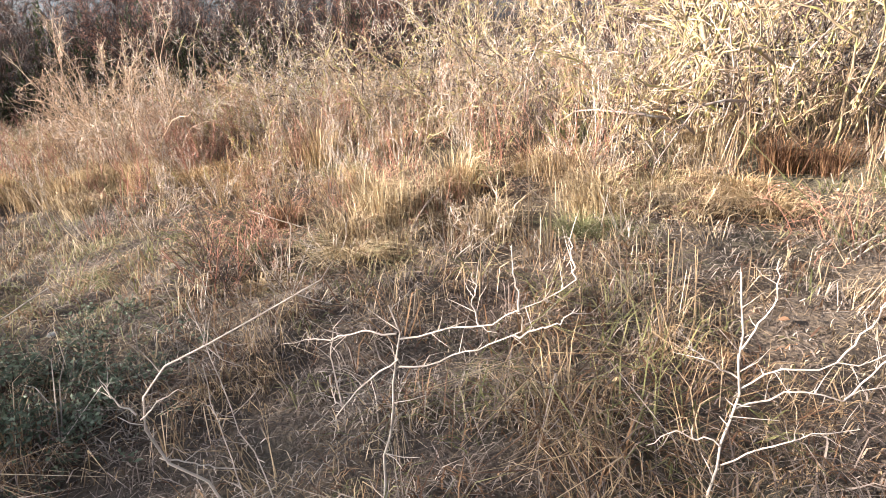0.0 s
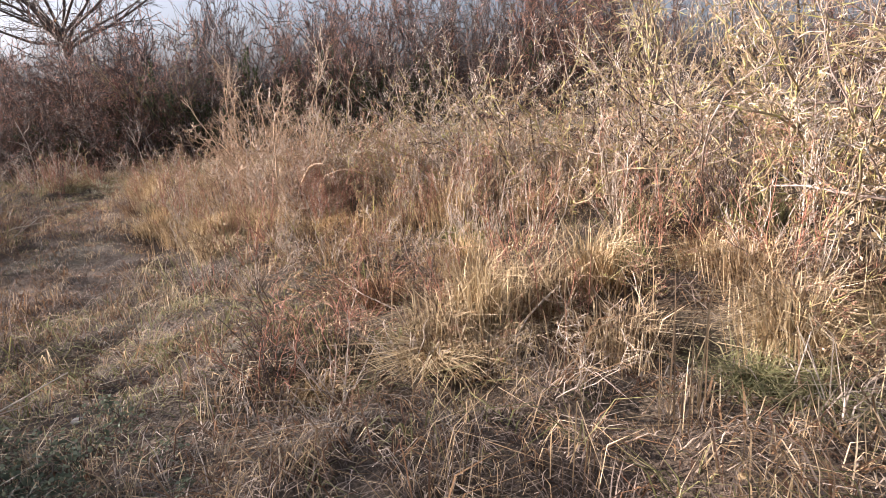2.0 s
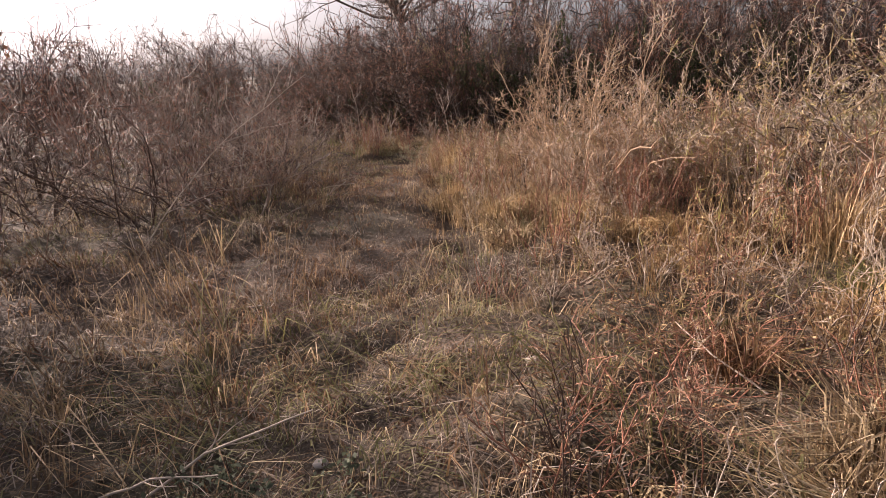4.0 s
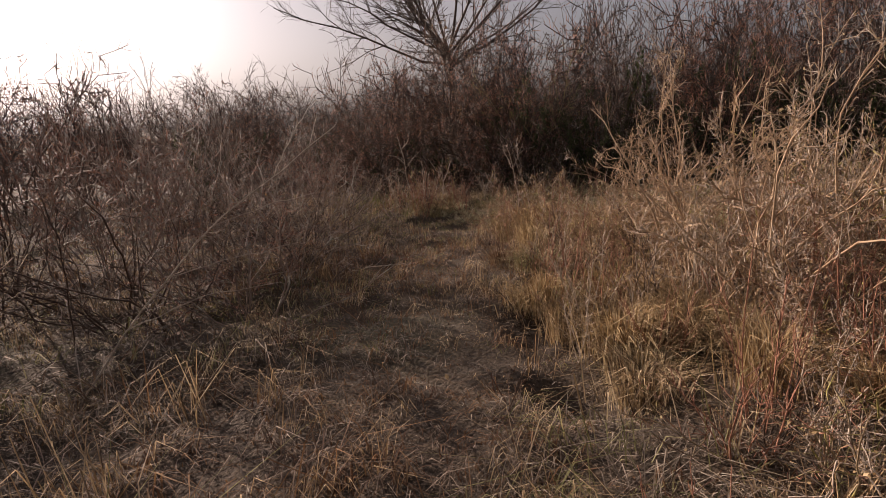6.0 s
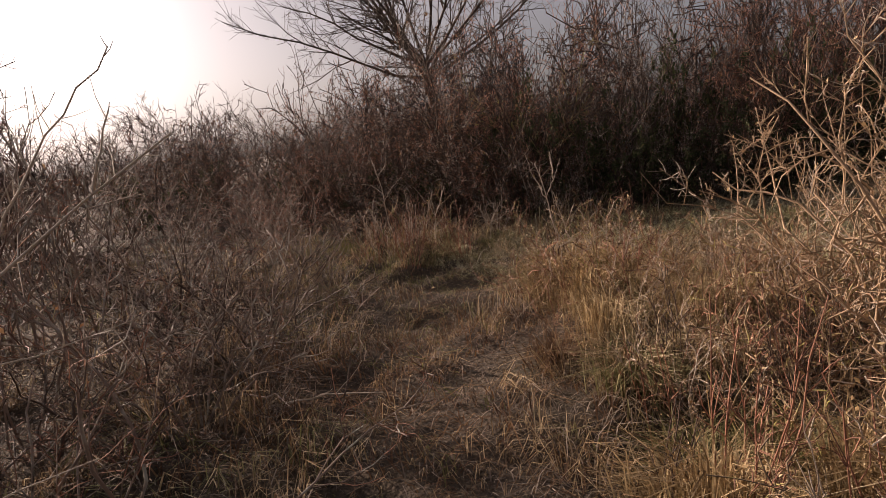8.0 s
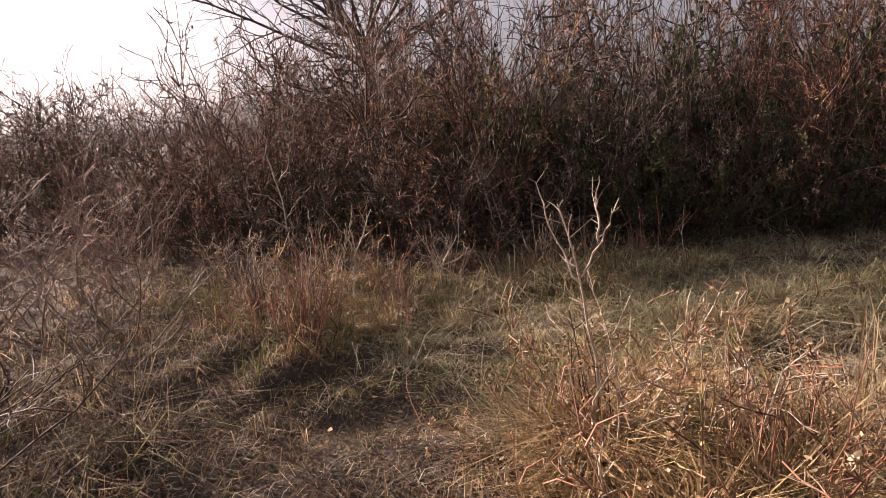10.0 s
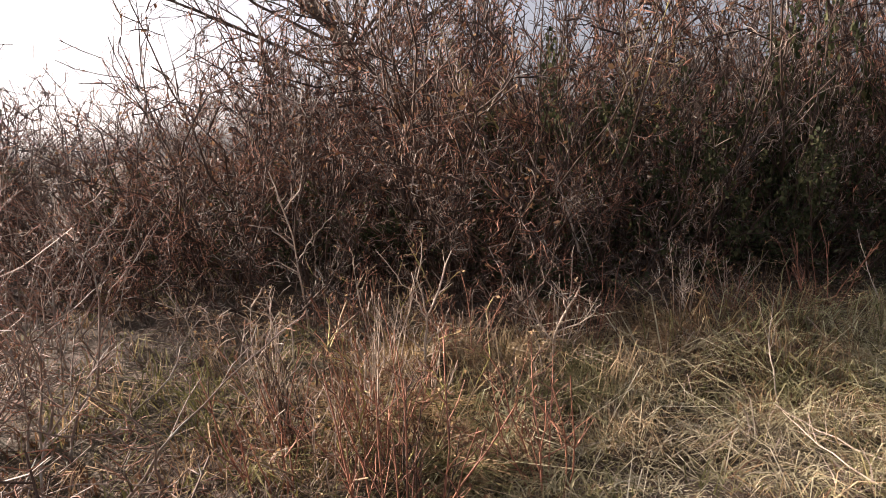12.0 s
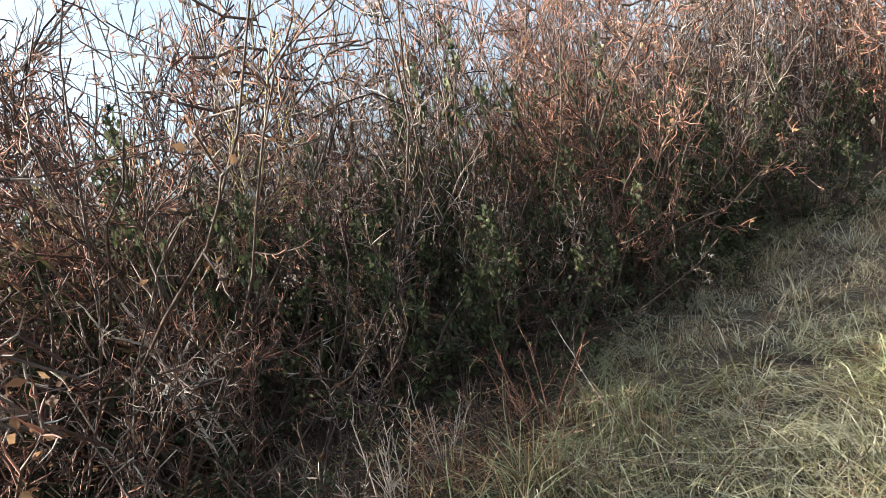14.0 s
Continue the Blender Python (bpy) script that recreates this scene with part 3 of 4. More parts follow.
bare_tree(-21.7, 17.5, 7.8, 41, "leafless dark tree with wide spreading limbs behind the hedge", 0.24, 0.8, (0.25, 1.5), (2.0, 3.0), 18)
bare_tree(-25.5, 9.2, 4.6, 43, "thin leafless tree standing over the far hedge", 0.05)
for x, y, h, k in ((-13.5, 19.5, 5.5, 44), (-8.5, 20.5, 5.5, 45), (-4.0, 22.0, 5.5, 46), (3.0, 21.0, 5.5, 47), (-20.5, 17.5, 5.0, 48)):
    bare_tree(x, y, h, k, "small leafless tree behind the long hedge", 0.08)


# ---- saplings, stalks and sticks ----
def line_tube(points, r0, r1, rng, k=9, rough=0.006):
    """A crooked twig through a few corner points."""
    p = np.array(points, float)
    d = np.concatenate([[0], np.cumsum(np.linalg.norm(np.diff(p, axis=0), axis=1))])
    u = np.linspace(0, d[-1], k)
    q = np.stack([np.interp(u, d, p[:, i]) for i in range(3)], -1)
    q[1:-1] += rng.normal(0, rough, (k - 2, 3))
    return q[None], np.linspace(r0, r1, k)[None]


def sapling(x, y, turn, seed, stem, boughs, label, thick=1.0, size=1.0, foot=0.0, sway=None):
    """A young thorn: one stem and boughs, each with short spurs. Corners are (across, up) from the fork line; foot is the bare stem below it."""
    rng = np.random.default_rng(seed)
    root = tagged(new("thorn_sapling"), label, "sapling", "bare saplings in the meadow")
    root.matrix_basis = pose(x, y, float(ground_z(x, y)) - 0.02 + foot, 0, 0, turn) @ Matrix.Scale(size, 4)
    for name, line, r in [("stem", stem, 0.0058 * thick)] + [("bough", b, 0.0033 * thick) for b in boughs]:
        bend = rng.uniform(-0.12, 0.12)
        bend = bend if sway is None else sway
        if foot and line[0][1] < 0.05:
            line = [(line[0][0] * 1.1, -(foot + 0.04) / size)] + line
        pts = [(a, bend * (a - (0.0 if sway else line[0][0])) if name == "bough" else 0.0, h) for a, h in line]
        q, r2 = line_tube(pts, r, r * 0.42, rng, 11, 0.005)
        n = max(7, int(np.linalg.norm(q[0, -1] - q[0, 0]) * 46))
        s0, sw, sl, sr = shoots(rng, q, r2, n, 0.15, 1.0, (0.8, 1.4), (1.0, 1.0), 0.6)
        sl = rng.choice([0.016, 0.035, 0.11], n, p=[0.5, 0.3, 0.2]) * rng.uniform(0.7, 1.3, n)
        c = grow(rng, s0, sw, sl, 3, 0.2, 0.15)
        v, f = join(tubes(q, r2, 6), tubes(c, taper(np.maximum(sr, 0.0016), 3, 0.35), 3))
        part(name, mesh_of(name, v, [f], BARK_PALE), root)
    return root


sapling(-0.33, 1.35, 4, 51, [(0, 0), (0.05, 0.258), (0.10, 0.515), (0.07, 0.644)],
        [[(0.10, 0.534), (0.24, 0.570), (0.40, 0.616), (0.54, 0.690), (0.63, 0.764)], [(0.63, 0.764), (0.62, 0.828), (0.60, 0.892)], [(0.47, 0.653), (0.455, 0.764), (0.45, 0.865)],
         [(0.35, 0.598), (0.34, 0.690), (0.335, 0.773)], [(0.09, 0.432), (0.20, 0.451), (0.34, 0.524), (0.46, 0.570), (0.48, 0.626)], [(0.46, 0.570), (0.56, 0.607), (0.63, 0.672)],
         [(0.09, 0.552), (-0.02, 0.552), (-0.15, 0.515), (-0.30, 0.488)], [(0.09, 0.460), (-0.02, 0.368), (-0.12, 0.258), (-0.16, 0.138)], [(-0.12, 0.258), (-0.13, 0.386), (-0.14, 0.506), (-0.10, 0.580)],
         [(-0.12, 0.258), (-0.18, 0.386)]],
        "bare pale thorn sapling with crooked boughs, standing in the grass", 1.0, 0.82, 0.23, -0.2)
sapling(-0.86, 1.41, 8, 52, [(0.00, 0.00), (-0.19, 0.16), (-0.23, 0.34), (-0.13, 0.50), (0.10, 0.62), (0.26, 0.69), (0.44, 0.79)],
        [[(-0.19, 0.16), (-0.06, 0.11), (0.07, 0.07)], [(0.07, 0.02), (0.04, 0.27), (0.02, 0.52)], [(-0.23, 0.34), (-0.29, 0.41), (-0.32, 0.50)], [(-0.22, 0.32), (-0.12, 0.41), (-0.06, 0.41)],
         [(0.17, 0.00), (0.08, 0.41), (0.02, 0.75)]],
        "bare arching pale bramble sapling, standing in the grass", 1.0, 0.88, 0.17)
sapling(0.61, 1.39, -4, 53, [(0, 0), (0.01, 0.2), (0.04, 0.42), (0.03, 0.60), (0.0, 0.78)],
        [[(0.04, 0.42), (0.12, 0.50), (0.28, 0.52), (0.42, 0.60)], [(0.28, 0.52), (0.36, 0.64), (0.41, 0.80)], [(0.04, 0.45), (-0.08, 0.53), (-0.15, 0.62)], [(0.03, 0.55), (0.10, 0.70), (0.09, 0.82)],
         [(0.02, 0.15), (0.14, 0.22), (0.26, 0.28), (0.38, 0.30)], [(0.01, 0.22), (-0.12, 0.27), (-0.20, 0.21)], [(0.03, 0.35), (0.16, 0.42), (0.32, 0.40), (0.50, 0.48)],
         [(0.32, 0.40), (0.40, 0.52), (0.46, 0.70)]],
        "bare pale thorn sapling with many upright shoots, standing in the grass", 0.9, 0.93, 0.10)
sapling(-8.02, 8.07, 30, 54, [(0, 0), (0.03, 0.5), (-0.05, 0.85), (-0.12, 1.1)], [[(-0.04, 0.8), (-0.15, 1.0), (-0.2, 1.18)], [(-0.03, 0.82), (0.05, 0.98), (0.10, 1.12)], [(0.03, 0.96), (0.02, 1.08), (0.03, 1.2)]],
        "bare forked pale sapling rising out of tall golden grass", 1.35, 1.0, 0.06)
sapling(-11.1, 9.08, 44, 55, [(0, 0), (0.0, 0.22), (0.02, 0.42), (0.11, 0.6), (0.18, 0.78)], [[(0.02, 0.40), (-0.08, 0.58), (-0.24, 0.82)], [(0.02, 0.42), (-0.02, 0.6), (0.02, 0.84)], [(0.01, 0.25), (0.10, 0.34), (0.15, 0.45)], [(0.0, 0.2), (-0.10, 0.3), (-0.14, 0.4)]],
        "bare forked pale sapling in the short grass near the hedge", 1.6)
sapling(-10.68, 9.68, 30, 56, [(0, 0), (0.04, 0.25), (0.12, 0.42), (0.2, 0.58)], [[(0.04, 0.25), (-0.06, 0.38), (-0.2, 0.42)], [(0.12, 0.42), (0.1, 0.55), (0.04, 0.62)], [(0.05, 0.3), (0.2, 0.36), (0.32, 0.48)]],
        "low bare pale sapling in the short grass near the hedge", 1.8)
sapling(-12.65, 9.3, 30, 57, [(0, 0), (-0.02, 0.4), (-0.05, 0.75), (-0.12, 1.05), (-0.2, 1.3)], [[(-0.03, 0.6), (0.12, 0.8), (0.3, 0.95)], [(-0.04, 0.7), (-0.25, 0.85), (-0.45, 0.88)], [(-0.1, 1.0), (0.05, 1.15), (0.1, 1.35)], [(-0.03, 0.5), (-0.2, 0.6), (-0.35, 0.55)]],
        "thorny bare sapling in front of the hedge", 1.8)
sapling(-11.25, 11.2, 35, 58, [(0.0, 0), (-0.07, 0.35), (-0.15, 0.7), (-0.24, 1.0), (-0.32, 1.25)], [[(0.06, 0.0), (0.02, 0.35), (-0.07, 0.65), (-0.14, 0.95)], [(-0.20, 0.85), (-0.05, 1.0), (0.0, 1.2)], [(-0.24, 1.0), (-0.4, 1.1), (-0.5, 1.3)],
         [(-0.28, 0.0), (-0.38, 0.3), (-0.55, 0.62), (-0.62, 0.9)], [(-0.15, 0.7), (0.05, 0.85), (0.25, 0.9)]],
        "pale spiny sapling with two thick stems in the hedge foot", 2.3)
sapling(-6.44, 2.95, 82, 59, [(0, 0), (0.35, 0.45), (0.9, 1.03), (1.35, 1.33), (1.8, 1.64)], [[(0.9, 1.03), (1.3, 1.15), (1.65, 1.2)], [(0.6, 0.75), (1.0, 0.8), (1.5, 0.85)], [(1.35, 1.33), (1.5, 1.6), (1.7, 1.85)],
         [(1.6, 1.5), (1.68, 1.72)], [(0.35, 0.45), (0.8, 0.6), (1.3, 0.62)], [(1.1, 1.16), (1.0, 1.4), (1.05, 1.6)]],
        "long pale thorn branch leaning out of the shrubs beside the path", 1.1)


def weed(name, seed, height, count, wood, label, category, group, spread=0.12):
    """A bunch of thin dry stems with short side twigs and seed heads."""
    rng = np.random.default_rng(seed)
    root = tagged(new(name), label, category, group)
    a = rng.uniform(0, 2 * math.pi, count)
    r = rng.uniform(0, spread, count)
    start = np.stack([r * np.cos(a), r * np.sin(a), np.full(count, -0.03)], -1)
    way = np.stack([np.cos(a) * 0.25, np.sin(a) * 0.25, np.ones(count)], -1) + rng.normal(0, 0.12, (count, 3))
    s = grow(rng, start, way, height * rng.uniform(0.55, 1.1, count), 5, 0.1, 0.04)
    sr = taper(np.full(count, 0.0042), 5, 0.5)
    for i in range(min(count, 4)):
        v, f = tubes(s[i:i + 1], sr[i:i + 1], 4)
        part("stalk", mesh_of("stalk", v, [f], wood), root)
    c0, cw, cl, cr = shoots(rng, s, sr, 7, 0.3, 1.0, (0.4, 0.9), (0.12, 0.3), 0.7)
    c = grow(rng, c0, cw, cl, 3, 0.2, 0.08)
    pieces = [tubes(c, taper(np.maximum(cr, 0.0024), 3, 0.6), 3)]
    if count > 4:
        pieces.append(tubes(s[4:], sr[4:], 3))
    v, f = join(*pieces)
    part("shootwork", mesh_of("shootwork", v, [f], wood), root, kind="stuff")
    n = 50
    v, f = leaves(rng, c[rng.integers(0, len(c), n), 2], rng.uniform(0.008, 0.02, n))
    part("chaff", mesh_of("chaff", v, [f], DEAD_LEAF), root, kind="stuff")
    return root


WEEDS = [weed("dry_weed", 61 + i, 0.75, 9, (BARK_RED, BARK_PALE, BARK_BROWN)[i], ("reddish dry weed stems with withered seed heads", "pale dry weed stems with side shoots",
              "dark brown dry weed stems with withered seed heads")[i], "weed", "dry weeds of the meadow") for i in range(3)]
wr = random.Random(62)
weed_spots = [(-10.6, 8.3, 0.9), (-10.9, 8.5, 0.8), (-10.2, 8.9, 0.7), (-10.8, 7.9, 0.8), (-11.3, 8.9, 0.9), (-9.9, 8.2, 0.6), (-1.55, 3.2, 0.7), (-1.75, 3.35, 0.6), (-1.3, 3.3, 0.6),
              (-1.9, 2.9, 0.5), (-8.0, 8.2, 1.0), (-7.4, 8.3, 1.0), (-6.8, 8.4, 1.0), (-1.2, 4.3, 0.7), (-0.4, 4.4, 0.8), (0.6, 4.9, 0.8)]
weed_spots += [(wr.uniform(-5.5, 1.0), 0, wr.uniform(0.7, 1.3)) for _ in range(46)]
weed_spots = [(x, y if y else 4.6 + 0.55 * max(0, -x - 0.5) + wr.uniform(0, 2.6), h) for x, y, h in weed_spots]
weed_spots += [(wr.uniform(-6.5, -3.0), wr.uniform(5.4, 8.0), wr.uniform(0.6, 1.1)) for _ in range(34)]
weed_spots += [(-11.4 + 1.6 * i / 16 + wr.uniform(-0.7, 0.3), 9.6 + 2.2 * i / 16 + wr.uniform(-0.6, 0.3), wr.uniform(0.5, 0.9)) for i in range(16)]
weed_spots += [(wr.uniform(-4.2, -1.0), wr.uniform(3.2, 6.0), wr.uniform(0.35, 0.7)) for _ in range(22)] + [(wr.uniform(-11.2, -10.0), wr.uniform(7.9, 8.9), wr.uniform(0.6, 1.0)) for _ in range(10)]
plant(WEEDS, weed_spots, 63, clear=0.6)


def stick(x, y, length, turn, rise, r, seed, label="pale fallen stick lying in the grass"):
    rng = np.random.default_rng(seed)
    root = tagged(new("stick"), label, "stick", "fallen sticks")
    root.matrix_basis = pose(x, y, float(ground_z(x, y)), 0, 0, turn)
    q, rr = line_tube([(0, 0, 0.02), (length * 0.5, 0.03, 0.03 + rise * 0.6), (length, -0.02, 0.04 + rise)], r, r * 0.4, rng, 9, 0.004)
    v, f = tubes(q, rr, 6)
    part("shaft", mesh_of("shaft", v, [f], BARK_PALE), root)
    s0, sw, sl, sr = shoots(rng, q, rr, 3, 0.35, 0.9, (0.4, 0.8), (0.2, 0.45), 0.6)
    c = grow(rng, s0, sw, sl, 5, 0.12, 0.1)
    for i in range(3):
        v, f = tubes(c[i:i + 1], taper(sr[i:i + 1], 5, 0.4), 4)
        part("side_twig", mesh_of("side_twig", v, [f], BARK_PALE), root)
    return root


for i, (x, y, length, turn, rise, r) in enumerate([(-2.75, 2.05, 0.75, 62, 0.34, 0.007), (-2.9, 2.0, 0.6, 40, 0.2, 0.006), (-0.62, 3.83, 0.45, 70, 0.32, 0.006), (0.2, 4.1, 0.5, 120, 0.3, 0.005),
                                                   (-1.5, 4.3, 0.5, 170, 0.12, 0.005), (-1.85, 4.25, 0.4, 95, 0.3, 0.006), (0.9, 4.3, 0.5, 40, 0.05, 0.005), (-8.9, 9.5, 0.6, 160, 0.03, 0.005),
                                                   (-9.0, 9.3, 0.5, 145, 0.04, 0.004), (-7.9, 9.0, 0.7, 20, 0.05, 0.005), (-9.5, 9.95, 0.5, 110, 0.4, 0.004), (-9.25, 11.6, 0.6, 120, 0.5, 0.004),
                                                   (-4.2, 5.6, 0.6, 140, 0.25, 0.004), (-7.9, 5.4, 0.8, 30, 0.15, 0.006), (-5.0, 6.1, 0.5, 100, 0.3, 0.004)]):
    stick(x, y, length, turn, rise, r, 70 + i)

# ---- grass ----
rng = np.random.default_rng(7)
def meadow(n, near=0.6):
    """Spots over the meadow, thicker near the trodden line."""
    m = int(n * near)
    i = rng.integers(0, len(LINE) - 1, m)
    u = rng.uniform(0, 1, (m, 1))
    p = LINE[i] * (1 - u) + LINE[i + 1] * u + rng.normal(0, 2.0, (m, 2))
    q = np.stack([rng.uniform(-17, 5, n - m), rng.uniform(0.4, 17, n - m)], -1)
    return np.concatenate([p, q])


def lumps(x, y, scale, seed):
    """Smooth patches from 0 to 1."""
    r = np.random.default_rng(seed)
    z = np.zeros(len(x))
    for _ in range(7):
        a, f, p = r.uniform(0, 6.28), scale * r.uniform(0.6, 1.8), r.uniform(0, 6.28)
        z += np.sin(f * (x * math.cos(a) + y * math.sin(a)) + p)
    return np.clip(0.5 + z / 6, 0, 1)


def cover(name, tufts, each, keep, height, width, lean, droop, mat, label, near=0.6, loose=0.05):
    """One kind of growth over the meadow in small tufts, kept where keep() says. The blades of a tuft lean much the same way."""
    p = meadow(tufts, near)
    p = p[rng.uniform(0, 1, tufts) < keep(p[:, 0], p[:, 1]) * (1 - 0.9 * hollow(p[:, 0], p[:, 1]))]
    m = len(p)
    k = m * each
    tuft_h = height(m) * (0.55 + 0.9 * lumps(p[:, 0], p[:, 1], 2.2, 5)) * (0.45 + 1.1 * lumps(p[:, 0], p[:, 1], 7.0, 15)) * np.clip(0.75 + 0.3 * off_line(p[:, 0], p[:, 1]), 0.75, 1.0)
    tuft_h = np.minimum(tuft_h * rng.lognormal(-0.08, 0.4, m), 0.14 + 0.45 * off_line(p[:, 0], p[:, 1]))
    x = np.repeat(p[:, 0], each) + rng.normal(0, loose, k)
    y = np.repeat(p[:, 1], each) + rng.normal(0, loose, k)
    w = rng.uniform(*width, k) * (1 + 0.12 * np.minimum(off_line(x, y), 8))
    way = np.repeat(rng.uniform(0, 2 * math.pi, m), each) + rng.normal(0, 0.9, k)
    v, q, t = blades(rng, np.stack([x, y, ground_z(x, y) - 0.01], -1), np.repeat(tuft_h, each) * rng.uniform(0.45, 1.15, k), w,
                     np.repeat(rng.uniform(*lean, m), each) * rng.uniform(0.5, 1.3, k), rng.uniform(*droop, k), way)
    return tagged(new(name, mesh_of(name, v, [q, t], mat)), label, "grass", kind="stuff")


def brush_zone(x, y):
    """Where the tall dry growth stands in front of the thicket."""
    edge = 4.3 + 0.55 * np.maximum(0, -x - 0.3)
    return 1 / (1 + np.exp(-(y - edge) * 2.5)) * (y < edge + 5) * (x > -7.5)


def lane(x, y):
    """The bare trodden lane in front of the thorn shrubs, where dark litter takes the place of the grass and by its
    colour deepens the shade.
    """
    u = np.clip(((x + 3.2) * -6.0 + (y - 3.0) * 3.5) / 48.25, 0, 1)
    d = np.hypot(x + 3.2 + 6.0 * u, y - 3.0 - 3.5 * u)
    return np.clip(1.7 - d / 0.9, 0, 1) * (0.6 + 0.4 * lumps(x, y, 3.0, 19))


cover("flattened_grass", 38000, 8, lambda x, y: np.clip(0.4 + 0.6 * lumps(x, y, 1.3, 1), 0, 1) * (1 - 0.5 * lane(x, y)), lambda k: rng.uniform(0.04, 0.11, k), (0.0035, 0.007), (0.7, 2.4), (0.2, 0.9), THATCH,
      "matted grey-brown thatch of flattened grass", loose=0.06)
cover("short_dry_grass", 24000, 9, lambda x, y: (0.3 + 0.7 * lumps(x, y, 1.6, 2)) * np.clip(2.6 * lumps(x, y, 6.5, 16) - 0.7, 0.05, 1) * (1 - 0.6 * lane(x, y)), lambda k: rng.gamma(5, 0.033, k), (0.003, 0.006), (0.2, 1.4), (0.25, 0.85), STRAW,
      "short dry straw-coloured meadow grass, uneven and matted", 0.7)
cover("tall_dry_grass", 8500, 11, lambda x, y: np.clip(brush_zone(x, y) * (0.25 + lumps(x, y, 1.9, 3)) * np.clip(3.0 * lumps(x, y, 6.0, 17) - 0.9, 0.05, 1.2), 0, 1), lambda k: rng.gamma(7, 0.055, k), (0.003, 0.0065), (0.0, 0.8), (0.05, 0.5), STRAW,
      "tall pale dry grass standing in front of the thicket", 0.4)
cover("green_grass", 15000, 8, lambda x, y: np.clip(1.6 * lumps(x, y, 1.1, 4) - 0.5, 0, 1) * (0.55 + 0.45 * (y > 7.5)), lambda k: rng.gamma(5, 0.026, k), (0.004, 0.008), (0.3, 2.2), (0.2, 0.7), GREEN,
      "patches of short green grass among the dry growth")
cover("pale_grass", 26000, 9, lambda x, y: (y > 8.3) * (x > -10.6 + 0.35 * (y - 9)) * (0.5 + 0.5 * lumps(x, y, 1.5, 6)), lambda k: rng.uniform(0.08, 0.19, k), (0.004, 0.008), (1.0, 3.0), (0.2, 0.8), PALE_GRASS,
      "swept pale green-grey grass beside the hedge", 0.9)
cover("dead_litter", 16000, 6, lambda x, y: 0.3 + 0.7 * np.maximum(lumps(x, y, 2.4, 9), lane(x, y)), lambda k: rng.uniform(0.03, 0.16, k), (0.004, 0.009), (0.2, 2.5), (0.2, 0.9), DEAD_LEAF,
      "dark brown withered litter between the grass", loose=0.05)


def tussock(seed, mat, label, count=420, height=0.42):
    """A tussock of four fans of blades, each leaning its own way."""
    r = np.random.default_rng(seed)
    root = tagged(new("grass_tussock"), label, "tussock", "grass tussocks")
    for side in range(4):
        n = count // 4
        a, d = r.normal(side * 1.57, 0.7, n), np.abs(r.normal(0, 0.11, n))
        base = np.stack([d * np.cos(a), d * np.sin(a), np.full(n, -0.02)], -1)
        v, q, t = blades(r, base, r.uniform(0.4, 1.1, n) * height * r.uniform(0.7, 1.2), r.uniform(0.0045, 0.010, n), r.uniform(0.05, 0.7, n), r.uniform(0.1, 0.55, n), a + r.normal(0, 0.9, n))
        part("blade_fan", mesh_of("blade_fan", v, [q, t], mat), root, kind="stuff")
    return root


TUSSOCKS = [tussock(81, GOLD, "drooping golden tussock of dry grass"), tussock(82, STRAW, "straw-coloured tussock of dry grass"), tussock(83, GREEN, "low tussock of green grass", 360, 0.3),
            tussock(84, GOLD, "golden tussock of dry grass bent by the wind", 460, 0.5)]
LOW_GREEN = shrub("evergreen_bush", 87, 0.42, 12, 0.6, BARK_BROWN, BARK_BROWN, "low grey-green leafy bush in the dry grass", each=(8, 6), stem_r=0.004, lean=0.8, leaf=SAGE, leaf_count=1500, leaf_size=0.02,
                  group="low green bushes", twig_r=0.0012)
plant([LOW_GREEN], [(-2.1, 1.95, 1.0), (-1.85, 1.8, 0.9), (-2.4, 2.2, 1.0), (-1.65, 2.1, 0.75), (-2.0, 2.35, 0.9)], 88, size=(1.0, 1.3))
# most of these clumps colour in the reddish shade pockets below the thicket
RUST = tussock(89, DEAD_LEAF, "rust-brown clump of withered blades, added to darken a spot", 380, 0.42)
plant([RUST], [(0.4, 5.6, 1.0), (0.6, 5.3, 0.9), (1.1, 4.75, 0.8), (2.2, 4.6, 1.1), (2.5, 4.5, 0.9), (1.5, 4.5, 0.8), (-1.7, 4.5, 0.7), (-0.3, 4.2, 0.7), (-11.2, 8.7, 0.7), (-7.0, 6.9, 0.7)], 90)
tussock_used = set()
tr = random.Random(85)
spots = [(-5.55, 6.1, 1.1), (-5.1, 5.9, 1.1), (-5.9, 6.5, 1.0), (-5.3, 6.5, 0.9), (-4.6, 5.8, 1.1), (-4.2, 5.5, 1.0), (-6.4, 6.9, 1.0), (-6.9, 7.3, 1.1), (-7.4, 7.7, 1.2), (-6.2, 7.3, 1.0)]
spots += [(tr.uniform(-8.3, -6.2), tr.uniform(7.7, 8.9), tr.uniform(0.8, 1.2)) for _ in range(18)]
spots += [(tr.uniform(-6.6, -3.6), tr.uniform(5.6, 7.4), tr.uniform(0.5, 0.9)) for _ in range(12)]
spots += [(x, 4.2 + 0.5 * max(0, -x) + tr.uniform(-0.3, 2.4), tr.uniform(0.7, 1.2)) for x in (tr.uniform(-5, 2.2) for _ in range(26))]
spots += [(tr.uniform(-11.5, -8.2), tr.uniform(7.6, 11.2), tr.uniform(0.35, 0.6)) for _ in range(16)]
spots += [(tr.uniform(-2.6, 2.0), tr.uniform(3.4, 4.6), tr.uniform(0.35, 0.5)) for _ in range(10)]
plant(TUSSOCKS, spots, 86, used=tussock_used, clear=0.6)
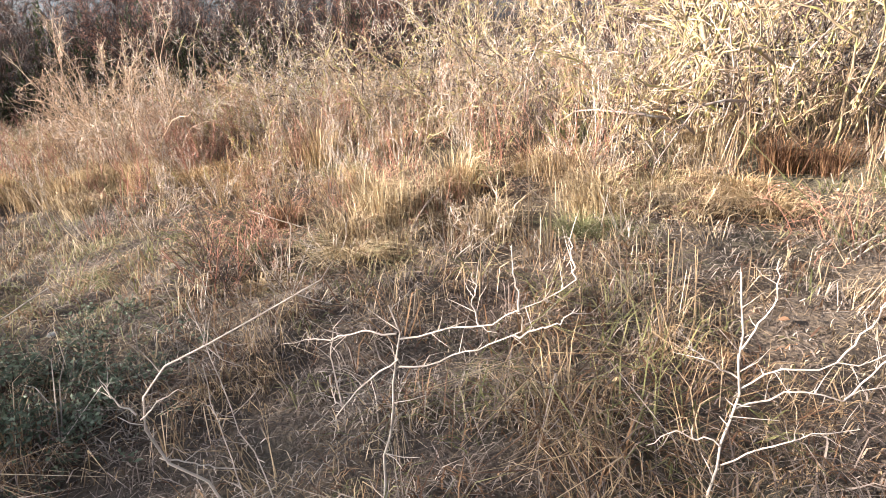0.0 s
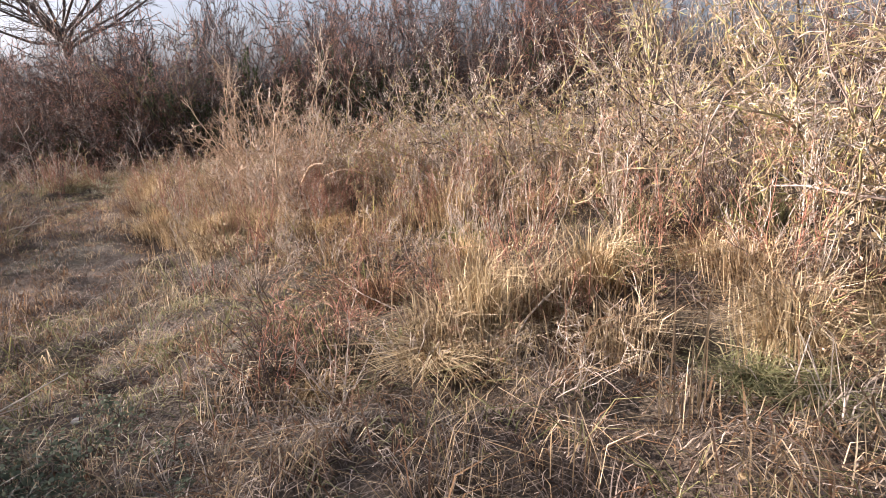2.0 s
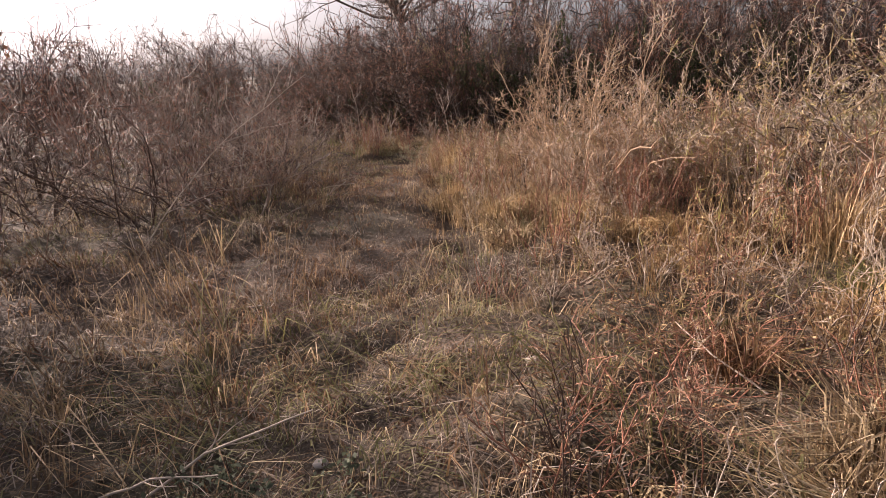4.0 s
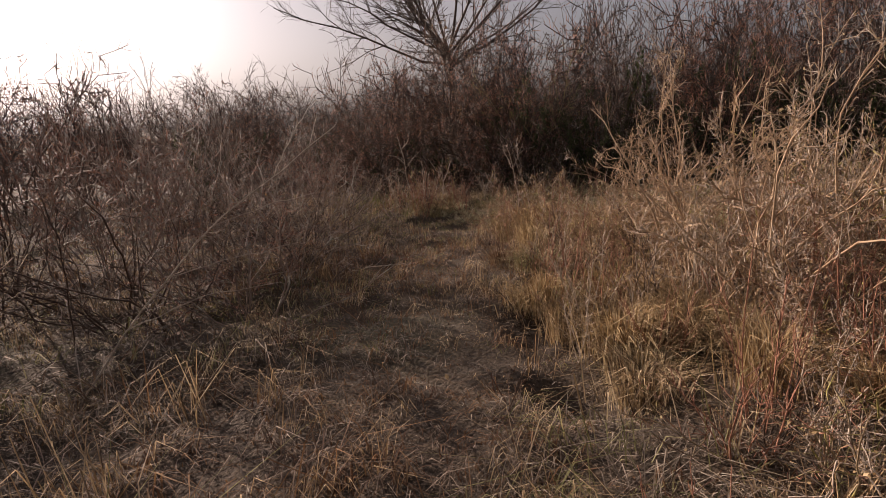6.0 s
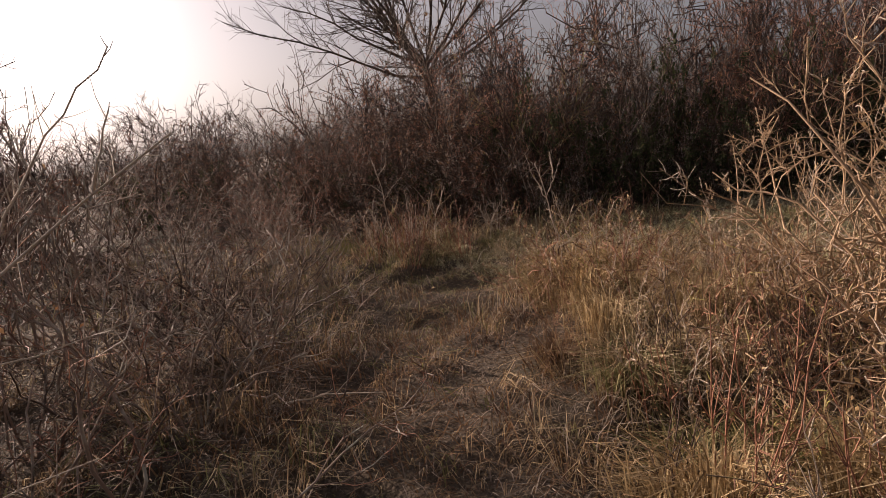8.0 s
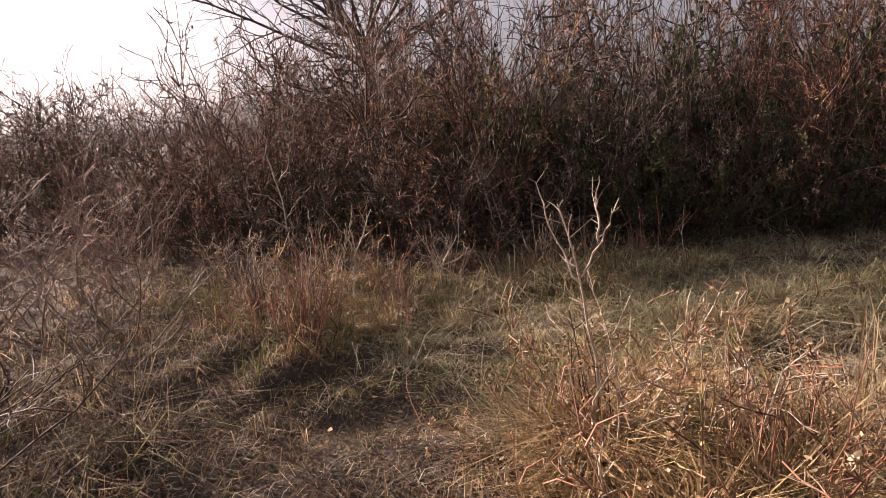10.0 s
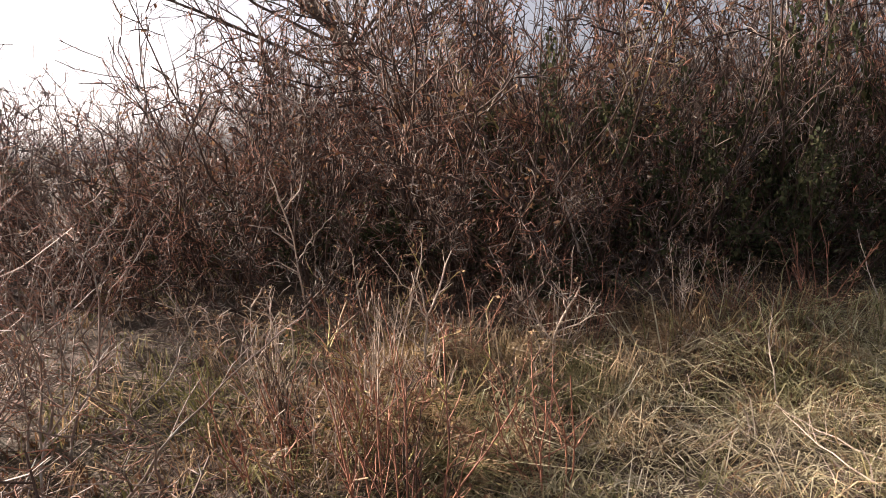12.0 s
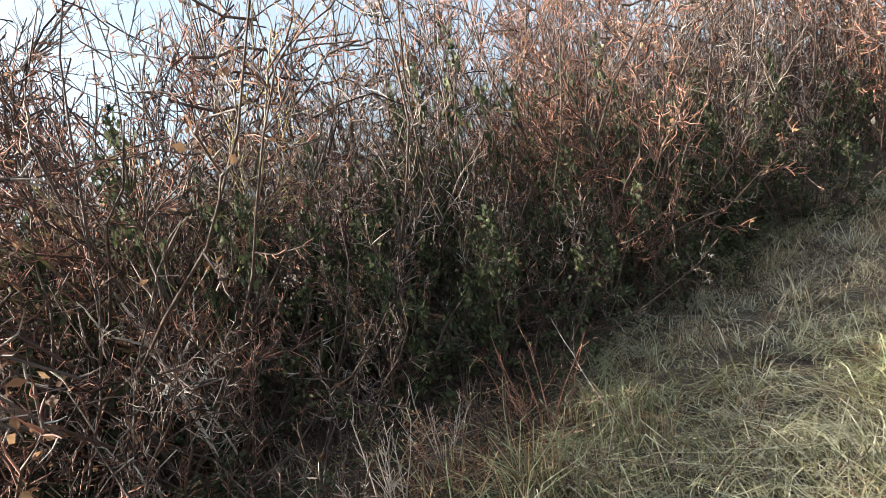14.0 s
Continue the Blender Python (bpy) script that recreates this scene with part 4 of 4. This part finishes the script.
# a thick bank of dry grass that shades the long hollow behind it
plant([TUSSOCKS[1], TUSSOCKS[3]], [(-0.72, 3.9, 1.1), (-0.85, 4.15, 1.2), (-0.7, 4.4, 1.2), (-0.95, 4.45, 1.1), (-0.55, 4.62, 1.2), (-0.3, 4.75, 1.1), (-1.05, 4.0, 1.0), (0.75, 4.05, 0.9), (0.55, 4.75, 1.1)], 94, used=tussock_used)
plant([TUSSOCKS[0], TUSSOCKS[3]], [(tr.uniform(-8.4, -6.4), tr.uniform(7.7, 9.0), tr.uniform(0.7, 1.1)) for _ in range(18)] + [(tr.uniform(-5.8, -4.0), tr.uniform(5.4, 6.4), tr.uniform(0.6, 0.9)) for _ in range(5)], 99,
      used=tussock_used, clear=0.8)


# ---- fallen leaves ----
def fallen_leaf(seed, mat, label, size):
    r = np.random.default_rng(seed)
    u = np.linspace(0, 1, 7)
    w = np.sin(u * math.pi) ** 0.8 * 0.33 * size
    mid = np.stack([u * size, np.zeros(7), 0.03 * size * np.sin(u * 3) + r.normal(0, 0.01 * size, 7)], -1)
    v = np.concatenate([mid + np.stack([np.zeros(7), w, 0.35 * w], -1), mid, mid + np.stack([np.zeros(7), -w, 0.35 * w], -1)])
    i = np.arange(6)[:, None]
    f = np.concatenate([i + np.array([[0, 1, 8, 7]]), i + np.array([[7, 8, 15, 14]])])
    return tagged(new("fallen_leaf", mesh_of("fallen_leaf", v, [f], mat)), label, "leaf", "fallen leaves")


LEAVES = [fallen_leaf(91, GOLD, "dry yellow leaf caught in the grass", 0.042), fallen_leaf(92, DEAD_LEAF, "dry brown leaf caught in the grass", 0.05)]
lr = random.Random(93)
lused = set()
for k in range(36):
    x, y = lr.uniform(-10.5, 1.5), 0
    y = 2.4 - 0.62 * x + lr.uniform(-0.8, 2.6)
    m = pose(x, y, float(ground_z(x, y)) + 0.05, lr.uniform(-40, 40), lr.uniform(-40, 40), lr.uniform(0, 360))
    p = LEAVES[k % 2]
    if p in lused:
        copy_thing(p, m)
    else:
        lused.add(p)
        p.matrix_basis = m


# ---- stones ----
STONE = bark("grey_stone", (0.30, 0.28, 0.25), (0.42, 0.40, 0.36))


def stone(x, y, size, seed, label):
    """A small flat weathered stone, half sunk in the litter."""
    r = random.Random(seed)
    bm = bmesh.new()
    bmesh.ops.create_icosphere(bm, subdivisions=2, radius=size)
    for v in bm.verts:
        v.co *= r.uniform(0.85, 1.12)
        v.co.z *= 0.5
    me = bpy.data.meshes.new("stone")
    bm.to_mesh(me)
    bm.free()
    me.materials.append(STONE)
    ob = tagged(new("stone", me), label, "stone", "stones on the path")
    ob.matrix_basis = pose(x, y, float(ground_z(x, y)) + size * 0.25, 0, 0, r.uniform(0, 360))


stone(-8.41, 6.24, 0.034, 1, "pale grey flat stone lying on the trodden lane")
stone(-2.85, 3.28, 0.014, 2, "small whitish pebble in the flattened grass")
stone(-2.45, 3.92, 0.04, 3, "grey flat stone half hidden in the grass")
stone(-2.49, 2.76, 0.03, 4, "small grey stone in the flattened grass")
copy_thing(LEAVES[0], pose(-1.25, 3.22, float(ground_z(-1.25, 3.22)) + 0.12, 20, -10, 40))
